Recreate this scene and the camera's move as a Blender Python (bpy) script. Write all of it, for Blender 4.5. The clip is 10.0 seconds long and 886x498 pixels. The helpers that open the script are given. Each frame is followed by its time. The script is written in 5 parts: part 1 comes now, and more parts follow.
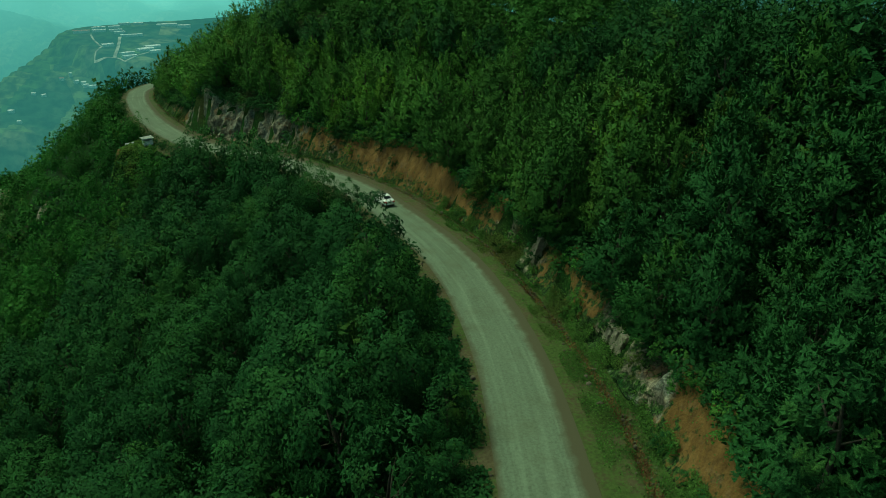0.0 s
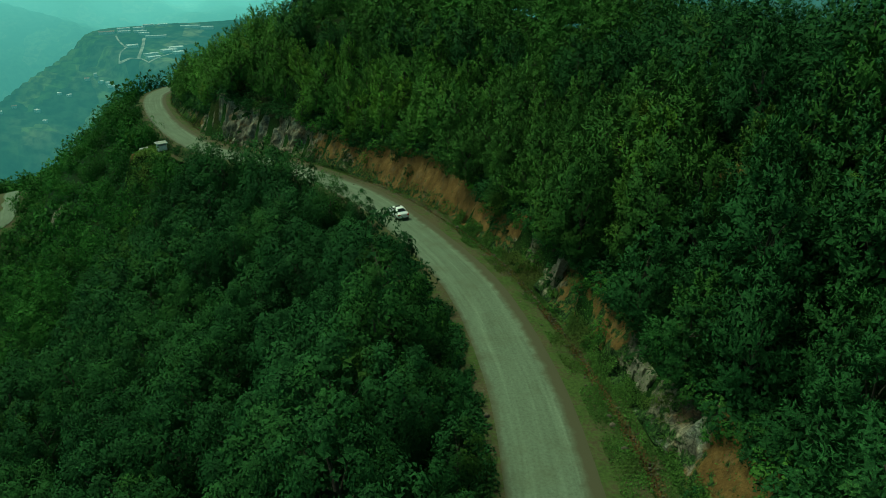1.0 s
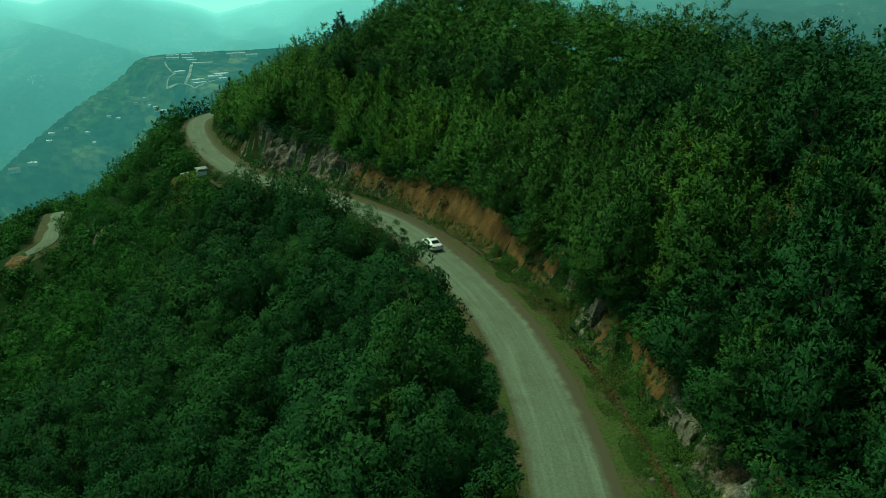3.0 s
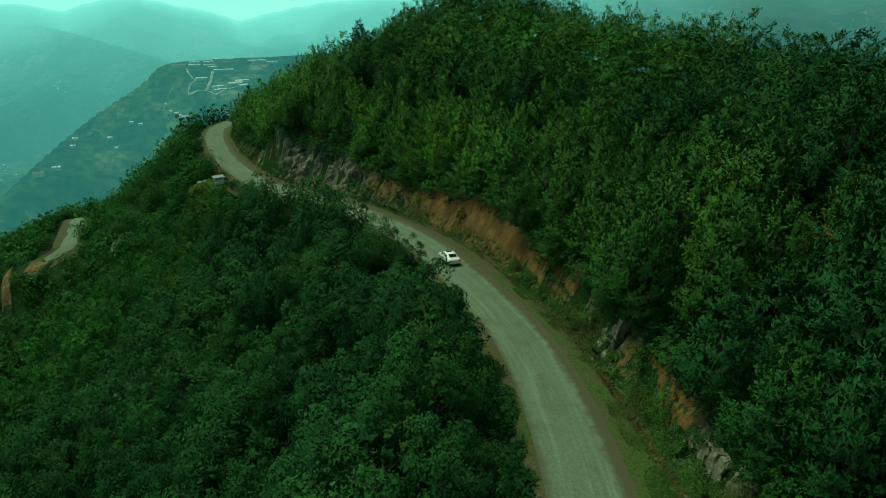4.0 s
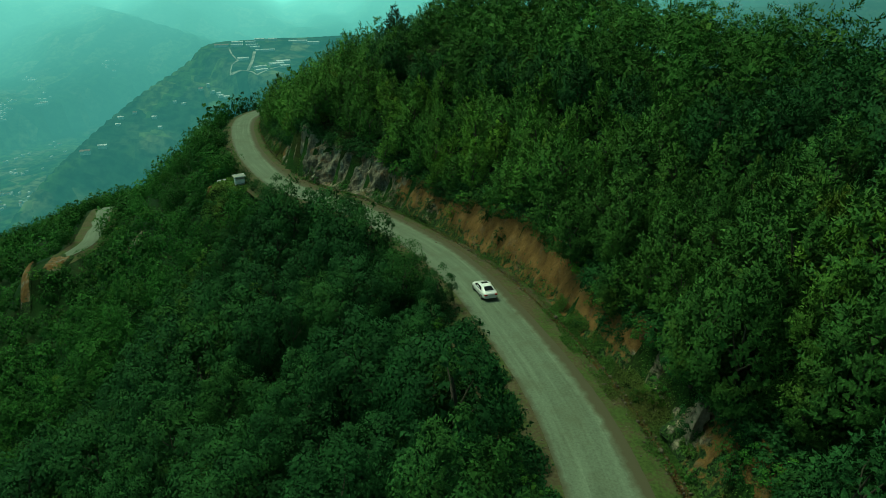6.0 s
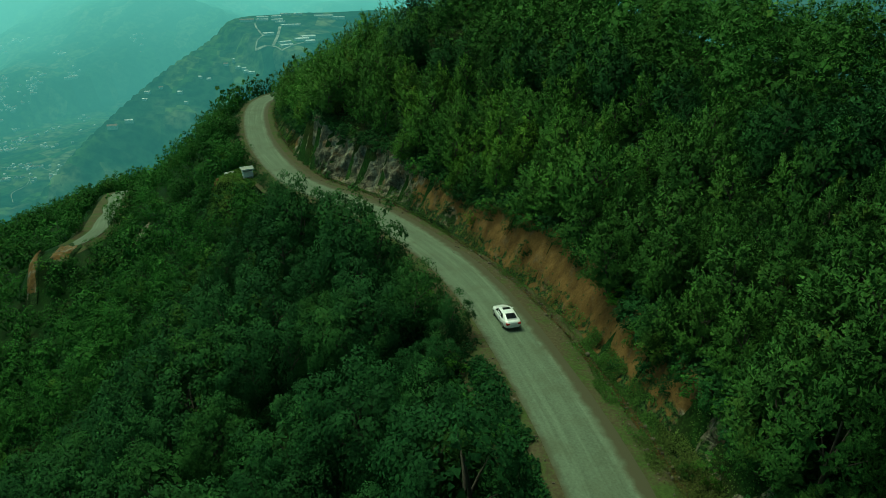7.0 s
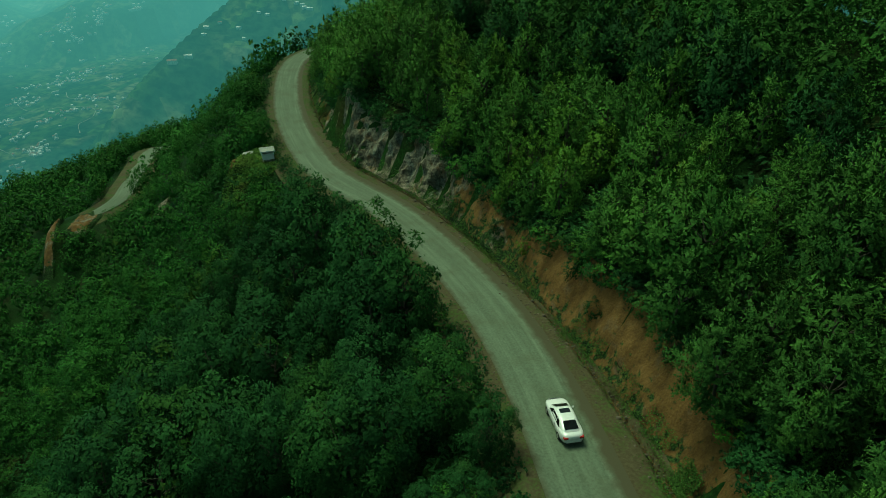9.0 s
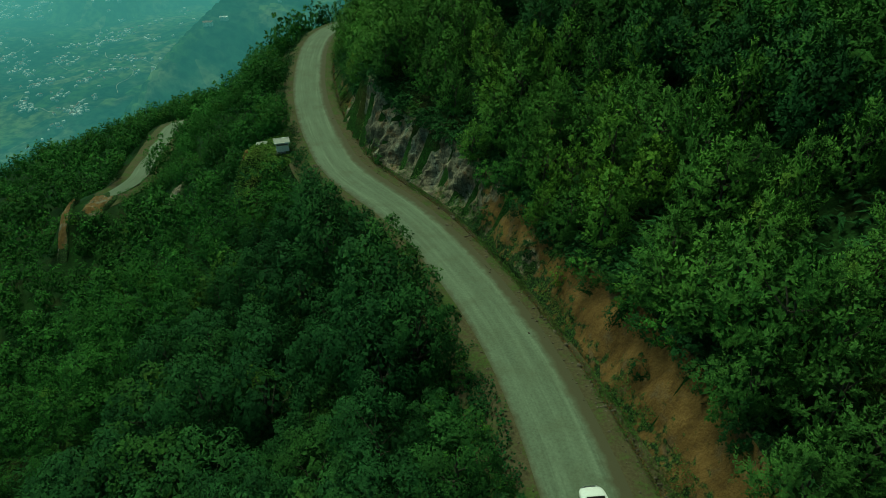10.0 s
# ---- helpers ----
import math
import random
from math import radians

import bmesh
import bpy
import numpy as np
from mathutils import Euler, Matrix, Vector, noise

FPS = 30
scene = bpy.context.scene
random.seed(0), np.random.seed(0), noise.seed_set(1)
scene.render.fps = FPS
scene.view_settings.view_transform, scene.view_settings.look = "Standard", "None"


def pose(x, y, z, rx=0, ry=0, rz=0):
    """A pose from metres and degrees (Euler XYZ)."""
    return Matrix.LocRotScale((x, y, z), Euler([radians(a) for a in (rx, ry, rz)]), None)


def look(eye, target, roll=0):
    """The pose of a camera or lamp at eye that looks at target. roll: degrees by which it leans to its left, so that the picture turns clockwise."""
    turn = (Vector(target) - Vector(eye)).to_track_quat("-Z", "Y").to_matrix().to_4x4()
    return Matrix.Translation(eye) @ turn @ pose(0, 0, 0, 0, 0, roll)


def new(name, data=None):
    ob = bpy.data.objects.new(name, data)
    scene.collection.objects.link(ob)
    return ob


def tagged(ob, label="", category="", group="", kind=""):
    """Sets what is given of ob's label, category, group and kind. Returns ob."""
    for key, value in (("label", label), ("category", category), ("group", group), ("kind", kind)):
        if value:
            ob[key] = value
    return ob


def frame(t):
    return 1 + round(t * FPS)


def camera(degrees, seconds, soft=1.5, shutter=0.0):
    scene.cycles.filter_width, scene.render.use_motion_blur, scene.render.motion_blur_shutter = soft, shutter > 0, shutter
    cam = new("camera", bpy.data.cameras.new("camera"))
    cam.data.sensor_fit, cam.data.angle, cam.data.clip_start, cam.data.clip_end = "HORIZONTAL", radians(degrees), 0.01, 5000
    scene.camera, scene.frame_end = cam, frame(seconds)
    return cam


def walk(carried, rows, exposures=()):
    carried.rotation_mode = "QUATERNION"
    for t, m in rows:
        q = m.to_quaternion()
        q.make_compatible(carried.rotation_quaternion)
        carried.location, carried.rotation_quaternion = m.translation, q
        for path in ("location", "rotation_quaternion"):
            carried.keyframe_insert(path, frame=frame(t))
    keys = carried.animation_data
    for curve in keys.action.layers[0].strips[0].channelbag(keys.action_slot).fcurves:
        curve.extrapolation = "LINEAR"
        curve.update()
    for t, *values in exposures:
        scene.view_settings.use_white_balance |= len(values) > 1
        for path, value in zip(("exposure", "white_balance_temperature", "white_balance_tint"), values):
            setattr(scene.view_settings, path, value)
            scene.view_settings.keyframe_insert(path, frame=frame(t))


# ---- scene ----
cam = camera(68.3, 10.0, soft=0.8)
METRES, EYE, TILT, LEAN, TURN = 64.0, 45.0, -26.0, 0.0, 0.0
ROWS = [
    (0.0, 0.0, 0.0, 0.0, -0.0, 0.0, -0.0),
    (0.5, 0.0032, 0.0327, 0.0158, 0.77, -0.02, -0.39),
    (1.0, 0.0046, 0.056, 0.0283, 1.56, 0.19, -0.81),
    (1.5, 0.0046, 0.0678, 0.035, 2.25, 0.63, -1.2),
    (2.0, 0.0039, 0.0721, 0.0379, 2.99, 1.27, -1.6),
    (2.5, 0.0032, 0.0734, 0.0393, 3.71, 1.9, -1.97),
    (4.0, -0.0028, 0.1064, 0.0577, 5.87, 3.0, -3.0),
    (4.5, -0.0066, 0.138, 0.0747, 6.56, 2.89, -3.31),
    (5.0, -0.0116, 0.1825, 0.0984, 7.35, 2.55, -3.66),
    (5.5, -0.0171, 0.2327, 0.1245, 8.16, 2.03, -4.04),
    (7.0, -0.0426, 0.434, 0.2301, 11.14, -0.93, -5.43),
    (7.5, -0.0551, 0.5056, 0.267, 12.2, -2.11, -5.96),
    (8.0, -0.0704, 0.5827, 0.307, 13.41, -3.53, -6.54),
    (8.5, -0.0857, 0.6534, 0.3432, 14.59, -4.9, -7.1),
    (9.0, -0.1046, 0.7286, 0.3823, 15.93, -6.47, -7.75),
    (9.5, -0.1232, 0.7984, 0.4181, 17.3, -8.0, -8.39),
    (10.0, -0.1457, 0.8735, 0.4567, 18.89, -9.76, -9.1),
]
walk(cam, [(t, pose(0, 0, EYE, TILT, LEAN, TURN) @ pose(METRES * x, METRES * y, METRES * z, 90 + pitch, roll, yaw)) for t, x, y, z, yaw, pitch, roll in ROWS],
     exposures=[(0.0, 0.0, 7200, -42), (6.5, 0.0, 7200, -42), (10.0, -0.13, 7200, -42)])
# ---------------------------------------------------------------- world and light
SUN_ELEV, SUN_AZ = 62.0, 302.0
world = bpy.data.worlds.new("sky")
scene.world = world
world.use_nodes = True
wn = world.node_tree.nodes
sky = wn.new("ShaderNodeTexSky")
sky.sky_type, sky.sun_disc = "NISHITA", False
sky.sun_elevation, sky.sun_rotation = radians(SUN_ELEV), radians(SUN_AZ)
sky.altitude, sky.air_density, sky.dust_density, sky.ozone_density = 900, 1.6, 4.0, 1.0
world.node_tree.links.new(sky.outputs[0], wn["Background"].inputs[0])
wn["Background"].inputs[1].default_value = 0.058
sun = new("sun", bpy.data.lights.new("sun", "SUN"))
sun.data.energy, sun.data.angle, sun.data.color = 3.0, radians(30), (1.0, 0.96, 0.88)
sun.matrix_world = look((0, 0, 300), (-300 * math.sin(radians(SUN_AZ)) / math.tan(radians(SUN_ELEV)), -300 * math.cos(radians(SUN_AZ)) / math.tan(radians(SUN_ELEV)), 0))

# ---------------------------------------------------------------- the lie of the land
def lattice(ix, iy, seed):
    h = (ix.astype(np.int64) * 374761393 + iy.astype(np.int64) * 668265263 + seed * 974711) & 0x7FFFFFFF
    h = ((h ^ (h >> 13)) * 1274126177) & 0x7FFFFFFF
    return ((h ^ (h >> 16)) & 0xFFFF) / 65535.0


def vnoise(x, y, size, seed=0):
    """Smooth value noise, -1 to 1, with features of that size."""
    x, y = np.asarray(x, float) / size, np.asarray(y, float) / size
    ix, iy = np.floor(x), np.floor(y)
    fx, fy = x - ix, y - iy
    fx, fy = fx * fx * (3 - 2 * fx), fy * fy * (3 - 2 * fy)
    a, b = lattice(ix, iy, seed), lattice(ix + 1, iy, seed)
    c, d = lattice(ix, iy + 1, seed), lattice(ix + 1, iy + 1, seed)
    return 2 * ((a * (1 - fx) + b * fx) * (1 - fy) + (c * (1 - fx) + d * fx) * fy) - 1


def fbm(x, y, size, seed=0, octaves=4):
    return sum(vnoise(x, y, size / 2 ** k, seed + 7 * k) / 2 ** k for k in range(octaves)) / 1.6


def step(a, b, x):
    t = np.clip((x - a) / (b - a), 0, 1)
    return t * t * (3 - 2 * t)


def spline(points, gap):
    """A smooth line through the points, resampled at that gap."""
    p = np.array(points, float)
    p = np.vstack([2 * p[0] - p[1], p, 2 * p[-1] - p[-2]])
    out = []
    for i in range(1, len(p) - 2):
        t = np.linspace(0, 1, 40, endpoint=False)[:, None]
        out.append(0.5 * (2 * p[i] + (p[i + 1] - p[i - 1]) * t + (2 * p[i - 1] - 5 * p[i] + 4 * p[i + 1] - p[i + 2]) * t ** 2
                          + (3 * p[i] - p[i - 1] - 3 * p[i + 1] + p[i + 2]) * t ** 3))
    q = np.vstack(out + [p[-2:-1]])
    s = np.concatenate([[0], np.cumsum(np.linalg.norm(np.diff(q[:, :2], axis=0), axis=1))])
    u = np.arange(0, s[-1], gap)
    return u, np.stack([np.interp(u, s, q[:, k]) for k in range(q.shape[1])], 1)


# the mountain road: centre line x, y, z
ROAD = [(-8, -130, 27), (-2, -70, 22.5), (4, -25, 19.0), (6.2, 10, 16.2), (6.3, 34.7, 13.8), (5.0, 50, 12.4), (1.2, 66.5, 11.0), (-6.2, 84, 9.3),
        (-13.8, 98.6, 7.8), (-22.8, 111.5, 6.0), (-36.2, 125.2, 4.5), (-52.0, 136.4, 3.3), (-60.6, 145.5, 2.7), (-68.5, 155.5, 2.3),
        (-76, 166.5, 1.8), (-83.2, 179, 1.2), (-90.3, 193, 0.6), (-94.5, 206, 0.0), (-94, 220, -0.8), (-86, 234, -1.8), (-70, 246, -3), (-40, 256, -5), (10, 262, -8), (80, 270, -13)]
LOWER = [(-128.5, 155.5, -28.4), (-125.6, 160, -27.0), (-124.8, 165, -26.2), (-129, 172, -27.2), (-134, 180, -28.5), (-150, 205, -33.5), (-160, 222, -40), (-166, 245, -49), (-170, 280, -60)]
RS, RP = spline(ROAD, 0.5)
LS, LP = spline(LOWER, 1.0)
RT = np.gradient(RP[:, :2], axis=0)
RT /= np.linalg.norm(RT, axis=1)[:, None]
RN = np.stack([RT[:, 1], -RT[:, 0]], 1)      # to the uphill side
# along the road, keyed by the centre line's y (by length past the bend)
KEY = np.maximum.accumulate(RP[:, 1])


def along(keys, values):
    return np.interp(KEY, keys, values)


FOOT = along([0, 36, 47, 58, 78, 86, 94, 100, 107, 119, 143, 160, 200], [7.4, 7.4, 6.3, 5.6, 5.6, 5.9, 5.2, 4.7, 4.3, 4.2, 4.9, 5.2, 4.6])
CUT = along([0, 30, 40, 60, 75, 87, 96, 105, 112, 120, 128, 138, 143, 147, 151, 156, 166, 182, 200, 220], [4.8, 4.8, 4.2, 4.6, 4.2, 5.2, 6.4, 5.8, 4.6, 5.6, 6.6, 7.6, 9.2, 8.6, 4.6, 3.6, 3.0, 2.4, 2.0, 2.0])
CREST = along([-60, -20, 30, 60, 78, 95, 108, 120, 135, 150, 165, 178, 190, 205, 240], [12, 12.5, 15, 19.2, 22.2, 24, 25.5, 28, 37, 43.5, 41.5, 31.5, 20.5, 12, 8])
CLIMB = along([0, 140, 170, 240], [0.52, 0.52, 0.60, 0.64])
FALL = along([0, 95, 110, 130, 150, 260], [0.45, 0.45, 0.52, 0.8, 0.82, 0.75])
LEAN_BACK = along([0, 128, 139, 143, 149, 154, 220], [0.42, 0.42, 0.30, 0.10, 0.12, 0.42, 0.42])
TOP = FOOT + LEAN_BACK * CUT + 0.3


def nearest(x, y, line, every=1):
    """Index of the nearest point of a line, and the distance."""
    p = line[::every, :2]
    idx, dist = np.empty(len(x), int), np.empty(len(x))
    for a in range(0, len(x), 4000):
        d2 = (x[a:a + 4000, None] - p[None, :, 0]) ** 2 + (y[a:a + 4000, None] - p[None, :, 1]) ** 2
        j = d2.argmin(1)
        idx[a:a + 4000], dist[a:a + 4000] = j * every, np.sqrt(d2[np.arange(len(j)), j])
    return idx, dist


def side(x, y):
    """Road index and signed distance, uphill positive."""
    i, d = nearest(x, y, RP, 2)
    sg = (x - RP[i, 0]) * RN[i, 0] + (y - RP[i, 1]) * RN[i, 1]
    return i, np.where(sg >= 0, d, -d)


def slope_land(x, y):
    i, d = side(x, y)
    zr, top, cut, crest, climb = RP[i, 2], TOP[i], CUT[i], CREST[i], CLIMB[i]
    up = cut + climb * (d - top)
    k = 3.0
    over = crest - 0.55 * (d - (top + (crest - cut) / climb))
    up = -k * np.log(np.exp(-up / k) + np.exp(-over / k) + 1e-12)
    m = -d
    down = -FALL[i] * np.clip(m - 4.2, 0, 46) - 0.36 * np.maximum(m - 50, 0)
    return i, d, zr + np.where(d > 0, np.where(d > top, up, 0), down)


# the far country, polar about this middle
MX, MY = -2.0, 20.0
SPUR = [(-5, 2050, -150), (-20, 2000, -175), (-24, 1950, -171), (-28, 1900, -174), (-29.6, 1860, -190), (-31, 1820, -218), (-34.2, 1730, -260), (-38.7, 1590, -325), (-43.3, 1450, -390), (-50, 1330, -515), (-60, 1250, -660)]
SS, SP = spline([(MX + r * math.sin(radians(a)), MY + r * math.cos(radians(a)), z) for a, r, z in SPUR], 25.0)


ST = np.gradient(SP, axis=0)
RIDGES = [[(-46, 4563, -278), (-40.1, 4329, -216), (-37.9, 4165, -175), (-36.2, 4001, -191), (-34.9, 3838, -211), (-31.6, 3674, -273), (-29.3, 3510, -336), (-27.5, 3276, -500)],
          [(-30, 4950, -170), (-27.7, 4730, -235), (-24.8, 4510, -260), (-22.7, 4290, -296), (-21.1, 4070, -359), (-19.5, 3795, -423)],
          [(-37, 4746, -153), (-34.7, 4520, -188), (-32.9, 4322, -232), (-30.7, 4124, -254), (-27.9, 3927, -288), (-25.5, 3729, -357)]]
RIDGES = [spline([(MX + r * math.sin(radians(a)), MY + r * math.cos(radians(a)), z) for a, r, z in row], 40.0)[1] for row in RIDGES]


def far_land(x, y):
    dx, dy = x - MX, y - MY
    r, az = np.hypot(dx, dy), np.degrees(np.arctan2(dx, dy))
    floor = -735 + 45 * fbm(x, y, 700, 3) + 0.02 * r
    hill = np.where(r < 1, 0, -20 - 0.46 * r)
    hill = hill + 30 * fbm(x, y, 260, 5) * step(300, 700, r)
    i, d = nearest(x, y, SP)
    near_side = ST[i, 0] * (y - SP[i, 1]) - ST[i, 1] * (x - SP[i, 0]) > 0
    shelf = np.where(near_side, np.interp(i, [0, 16, 40, 56], [0, 400, 380, 0]), 20)
    fall = 0.14 * np.minimum(d, shelf) + np.where(near_side, 0.5, 1.15) * np.maximum(d - shelf, 0)
    spur = SP[i, 2] - fall + (24 * fbm(x, y, 300, 9, 3) + 5 * vnoise(x, y, 110, 11)) * step(20, 260, d)
    m = np.clip(((x + 860) * 160 - (y - 1670) * 130) / 42500, 0, 1)
    e = np.hypot(x + 860 - 160 * m, y - 1670 + 130 * m)
    k = step(100, 62, e)                     # the levelled plateau
    spur = spur * (1 - k) + np.maximum(spur, -196.1 + -0.0730 * (x + 775) + 0.1163 * (y - 1600)) * k
    dip = np.interp(az, [-90, -60, -40, -37.8, -35.4, -32.6, -30.3, -27.6, -25.1, -23.1, -20.4, -17.6, -14.9, -8, 30, 90], [1.2, 1.4, 2.0, 2.2, 2.65, 1.85, 1.7, 2.4, 3.0, 3.55, 3.0, 2.5, 2.1, 1.5, 1.0, 1.0])
    crest = 45 - 4780 * np.tan(np.radians(dip + 0.12 * vnoise(az, 0 * az, 1.1, 22)))
    rise = step(3000, 4750, r + 420 * fbm(x, y, 900, 13))
    wall = floor + (crest - floor) * rise ** 0.9 + (150 * fbm(x, y, 700, 15) + 60 * (0.5 - np.abs(vnoise(x, y, 420, 17)))) * rise * (1 - rise) * 3.6
    for row in RIDGES:
        j, e = nearest(x, y, row)
        wall = np.maximum(wall, row[j, 2] - 25 - 0.34 * e * (1 + 0.25 * fbm(x, y, 380, 19)) + 26 * fbm(x, y, 240, 23) * step(0, 160, e))
    return np.maximum(np.maximum(np.maximum(floor, hill), spur), wall)


GX0, GY0, GSTEP = -340.0, -130.0, 2.5
gx, gy = np.arange(GX0, 181, GSTEP), np.arange(GY0, 421, GSTEP)
XX, YY = np.meshgrid(gx, gy, indexing="ij")
_i, _d, _z = slope_land(XX.ravel(), YY.ravel())
_d, GRID = _d.reshape(XX.shape), _z.reshape(XX.shape)
for _ in range(10):                          # ease creases away from the road
    e = np.pad(GRID, 1, mode="edge")
    blur = (e[:-2, 1:-1] + e[2:, 1:-1] + e[1:-1, :-2] + e[1:-1, 2:]) / 4
    keep = np.clip((np.abs(_d) - 9) / 8, 0, 1)
    GRID = GRID + (blur - GRID) * keep
GRID = GRID + (2.6 * fbm(XX, YY, 34, 31, 3) + 0.5 * vnoise(XX, YY, 6, 35)) * np.clip((np.abs(_d) - 8) / 14, 0, 1)
_pw = step(8.5, 4.0, np.hypot(XX + 67.3, YY - 141.0))
GRID = GRID * (1 - _pw) + (1.9 + 0.25 * fbm(XX, YY, 5, 37, 2)) * _pw      # a level pad by the bend
_li, _ld = nearest(XX.ravel(), YY.ravel(), LP)
_lw = step(15, 4.5, _ld).reshape(XX.shape)
GRID = GRID * (1 - _lw) + LP[_li, 2].reshape(XX.shape) * _lw


def land(x, y):
    """Height of the ground."""
    x, y = np.atleast_1d(np.asarray(x, float)), np.atleast_1d(np.asarray(y, float))
    u = np.clip((x - GX0) / GSTEP, 0, len(gx) - 1.001)
    v = np.clip((y - GY0) / GSTEP, 0, len(gy) - 1.001)
    i, j = u.astype(int), v.astype(int)
    a, b = u - i, v - j
    z = (GRID[i, j] * (1 - a) + GRID[i + 1, j] * a) * (1 - b) + (GRID[i, j + 1] * (1 - a) + GRID[i + 1, j + 1] * a) * b
    edge = np.maximum.reduce([np.abs(x + 80) - 170, np.abs(y - 145) - 185, 0 * x])
    w = step(0, 90, edge)
    if w.max() > 0:
        z = z * (1 - w) + far_land(x, y) * w
    return z

# ---------------------------------------------------------------- materials
def material(name, rough=0.8, spec=0.3):
    m = bpy.data.materials.new(name)
    m.use_nodes = True
    b = m.node_tree.nodes["Principled BSDF"]
    b.inputs["Roughness"].default_value = rough
    b.inputs["Specular IOR Level"].default_value = spec
    return m, m.node_tree.nodes, m.node_tree.links, b


def ramp(n, l, src, stops):
    r = n.new("ShaderNodeValToRGB")
    while len(r.color_ramp.elements) < len(stops):
        r.color_ramp.elements.new(0.5)
    for e, (p, c) in zip(r.color_ramp.elements, stops):
        e.position, e.color = p, (*c, 1)
    l.new(src, r.inputs[0])
    return r.outputs[0]


def grain(n, l, scale, detail=4, coords=None, rough=0.55):
    t = n.new("ShaderNodeTexNoise")
    t.inputs["Scale"].default_value, t.inputs["Detail"].default_value, t.inputs["Roughness"].default_value = scale, detail, rough
    if coords is None:
        coords = n.new("ShaderNodeNewGeometry").outputs["Position"]
    l.new(coords, t.inputs["Vector"])
    return t.outputs[0]


def blend(n, l, fac, a, b, mode="MIX"):
    m = n.new("ShaderNodeMix")
    m.data_type, m.blend_type = "RGBA", mode
    for s, v in ((0, fac), (6, a), (7, b)):
        if isinstance(v, (int, float)):
            m.inputs[s].default_value = v
        elif isinstance(v, tuple):
            m.inputs[s].default_value = (*v, 1)
        else:
            l.new(v, m.inputs[s])
    return m.outputs[2]


def calc(n, l, op, a, b=None, c=None):
    m = n.new("ShaderNodeMath")
    m.operation = op
    for s, v in enumerate((a, b, c)):
        if v is None:
            continue
        if isinstance(v, (int, float)):
            m.inputs[s].default_value = v
        else:
            l.new(v, m.inputs[s])
    return m.outputs[0]


def relief(n, l, b, height, strength=0.5, dist=0.1):
    k = n.new("ShaderNodeBump")
    k.inputs["Strength"].default_value, k.inputs["Distance"].default_value = strength, dist
    l.new(height, k.inputs["Height"])
    l.new(k.outputs[0], b.inputs["Normal"])


def leaf_material(name, dark, mid, light, warm, warm_share=0.06, cells=7.0):
    """Leaves: each leaf and each tree has its own tone, with painted shade between leaves."""
    m, n, l, b = material(name, 0.65, 0.03)
    g = n.new("ShaderNodeNewGeometry")
    dark, light = (tuple(0.55 * a + 0.45 * b for a, b in zip(c, mid)) for c in (dark, light))
    tone = ramp(n, l, g.outputs["Random Per Island"], [(0.0, dark), (0.55, mid), (1.0, light)])
    patch = grain(n, l, 0.22, 2)
    tone = blend(n, l, ramp(n, l, patch, [(0.35, (0, 0, 0)), (0.68, (0.75, 0.75, 0.75))]), tone, blend(n, l, 0.6, tone, light))
    tone = blend(n, l, 1.0, tone, ramp(n, l, grain(n, l, 0.42, 1), [(0.36, (0.82, 0.82, 0.84)), (0.64, (1.18, 1.18, 1.15))]), "MULTIPLY")
    w = grain(n, l, 0.13, 1)
    tone = blend(n, l, ramp(n, l, w, [(0.68 - warm_share, (0, 0, 0)), (0.76, (0.7, 0.7, 0.7))]), tone, warm)
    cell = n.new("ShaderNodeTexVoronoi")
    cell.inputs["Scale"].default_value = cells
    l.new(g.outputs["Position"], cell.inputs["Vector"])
    grey = n.new("ShaderNodeSeparateColor")
    l.new(cell.outputs["Color"], grey.inputs[0])
    tone = blend(n, l, 1.0, tone, ramp(n, l, grey.outputs[0], [(0.0, (0.72, 0.72, 0.72)), (0.5, (0.96, 0.96, 0.96)), (1.0, (1.32, 1.32, 1.32))]), "MULTIPLY")
    # shade between leaves painted in: each cell darkens towards its edge
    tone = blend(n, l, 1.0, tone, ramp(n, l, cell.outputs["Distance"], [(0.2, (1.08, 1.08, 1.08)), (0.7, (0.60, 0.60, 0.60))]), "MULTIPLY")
    relief(n, l, b, calc(n, l, "MULTIPLY", cell.outputs["Distance"], -1.0), 0.3, 0.05)
    o = n.new("ShaderNodeObjectInfo")
    tone = blend(n, l, 1.0, tone, ramp(n, l, o.outputs["Random"], [(0.0, (0.68, 0.74, 0.74)), (0.5, (1, 1, 1)), (0.9, (1.2, 1.15, 1.0)), (1.0, (1.4, 1.2, 0.8))]), "MULTIPLY")
    own = n.new("ShaderNodeAttribute")
    own.attribute_name = "tone"
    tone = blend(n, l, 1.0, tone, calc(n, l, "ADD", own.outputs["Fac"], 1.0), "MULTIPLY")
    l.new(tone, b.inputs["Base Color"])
    tr = n.new("ShaderNodeBsdfTranslucent")
    l.new(tone, tr.inputs[0])
    mx = n.new("ShaderNodeMixShader")
    mx.inputs[0].default_value = 0.08
    l.new(b.outputs[0], mx.inputs[1]), l.new(tr.outputs[0], mx.inputs[2])
    l.new(mx.outputs[0], n["Material Output"].inputs[0])
    return m


def plain(name, a, c, scale=3.0, rough=0.7, bump=0.3, spec=0.3):
    """A surface mottled between two tones."""
    m, n, l, b = material(name, rough, spec)
    g = grain(n, l, scale, 5)
    l.new(ramp(n, l, g, [(0.3, a), (0.7, c)]), b.inputs["Base Color"])
    if bump:
        relief(n, l, b, g, bump, 0.05)
    return m


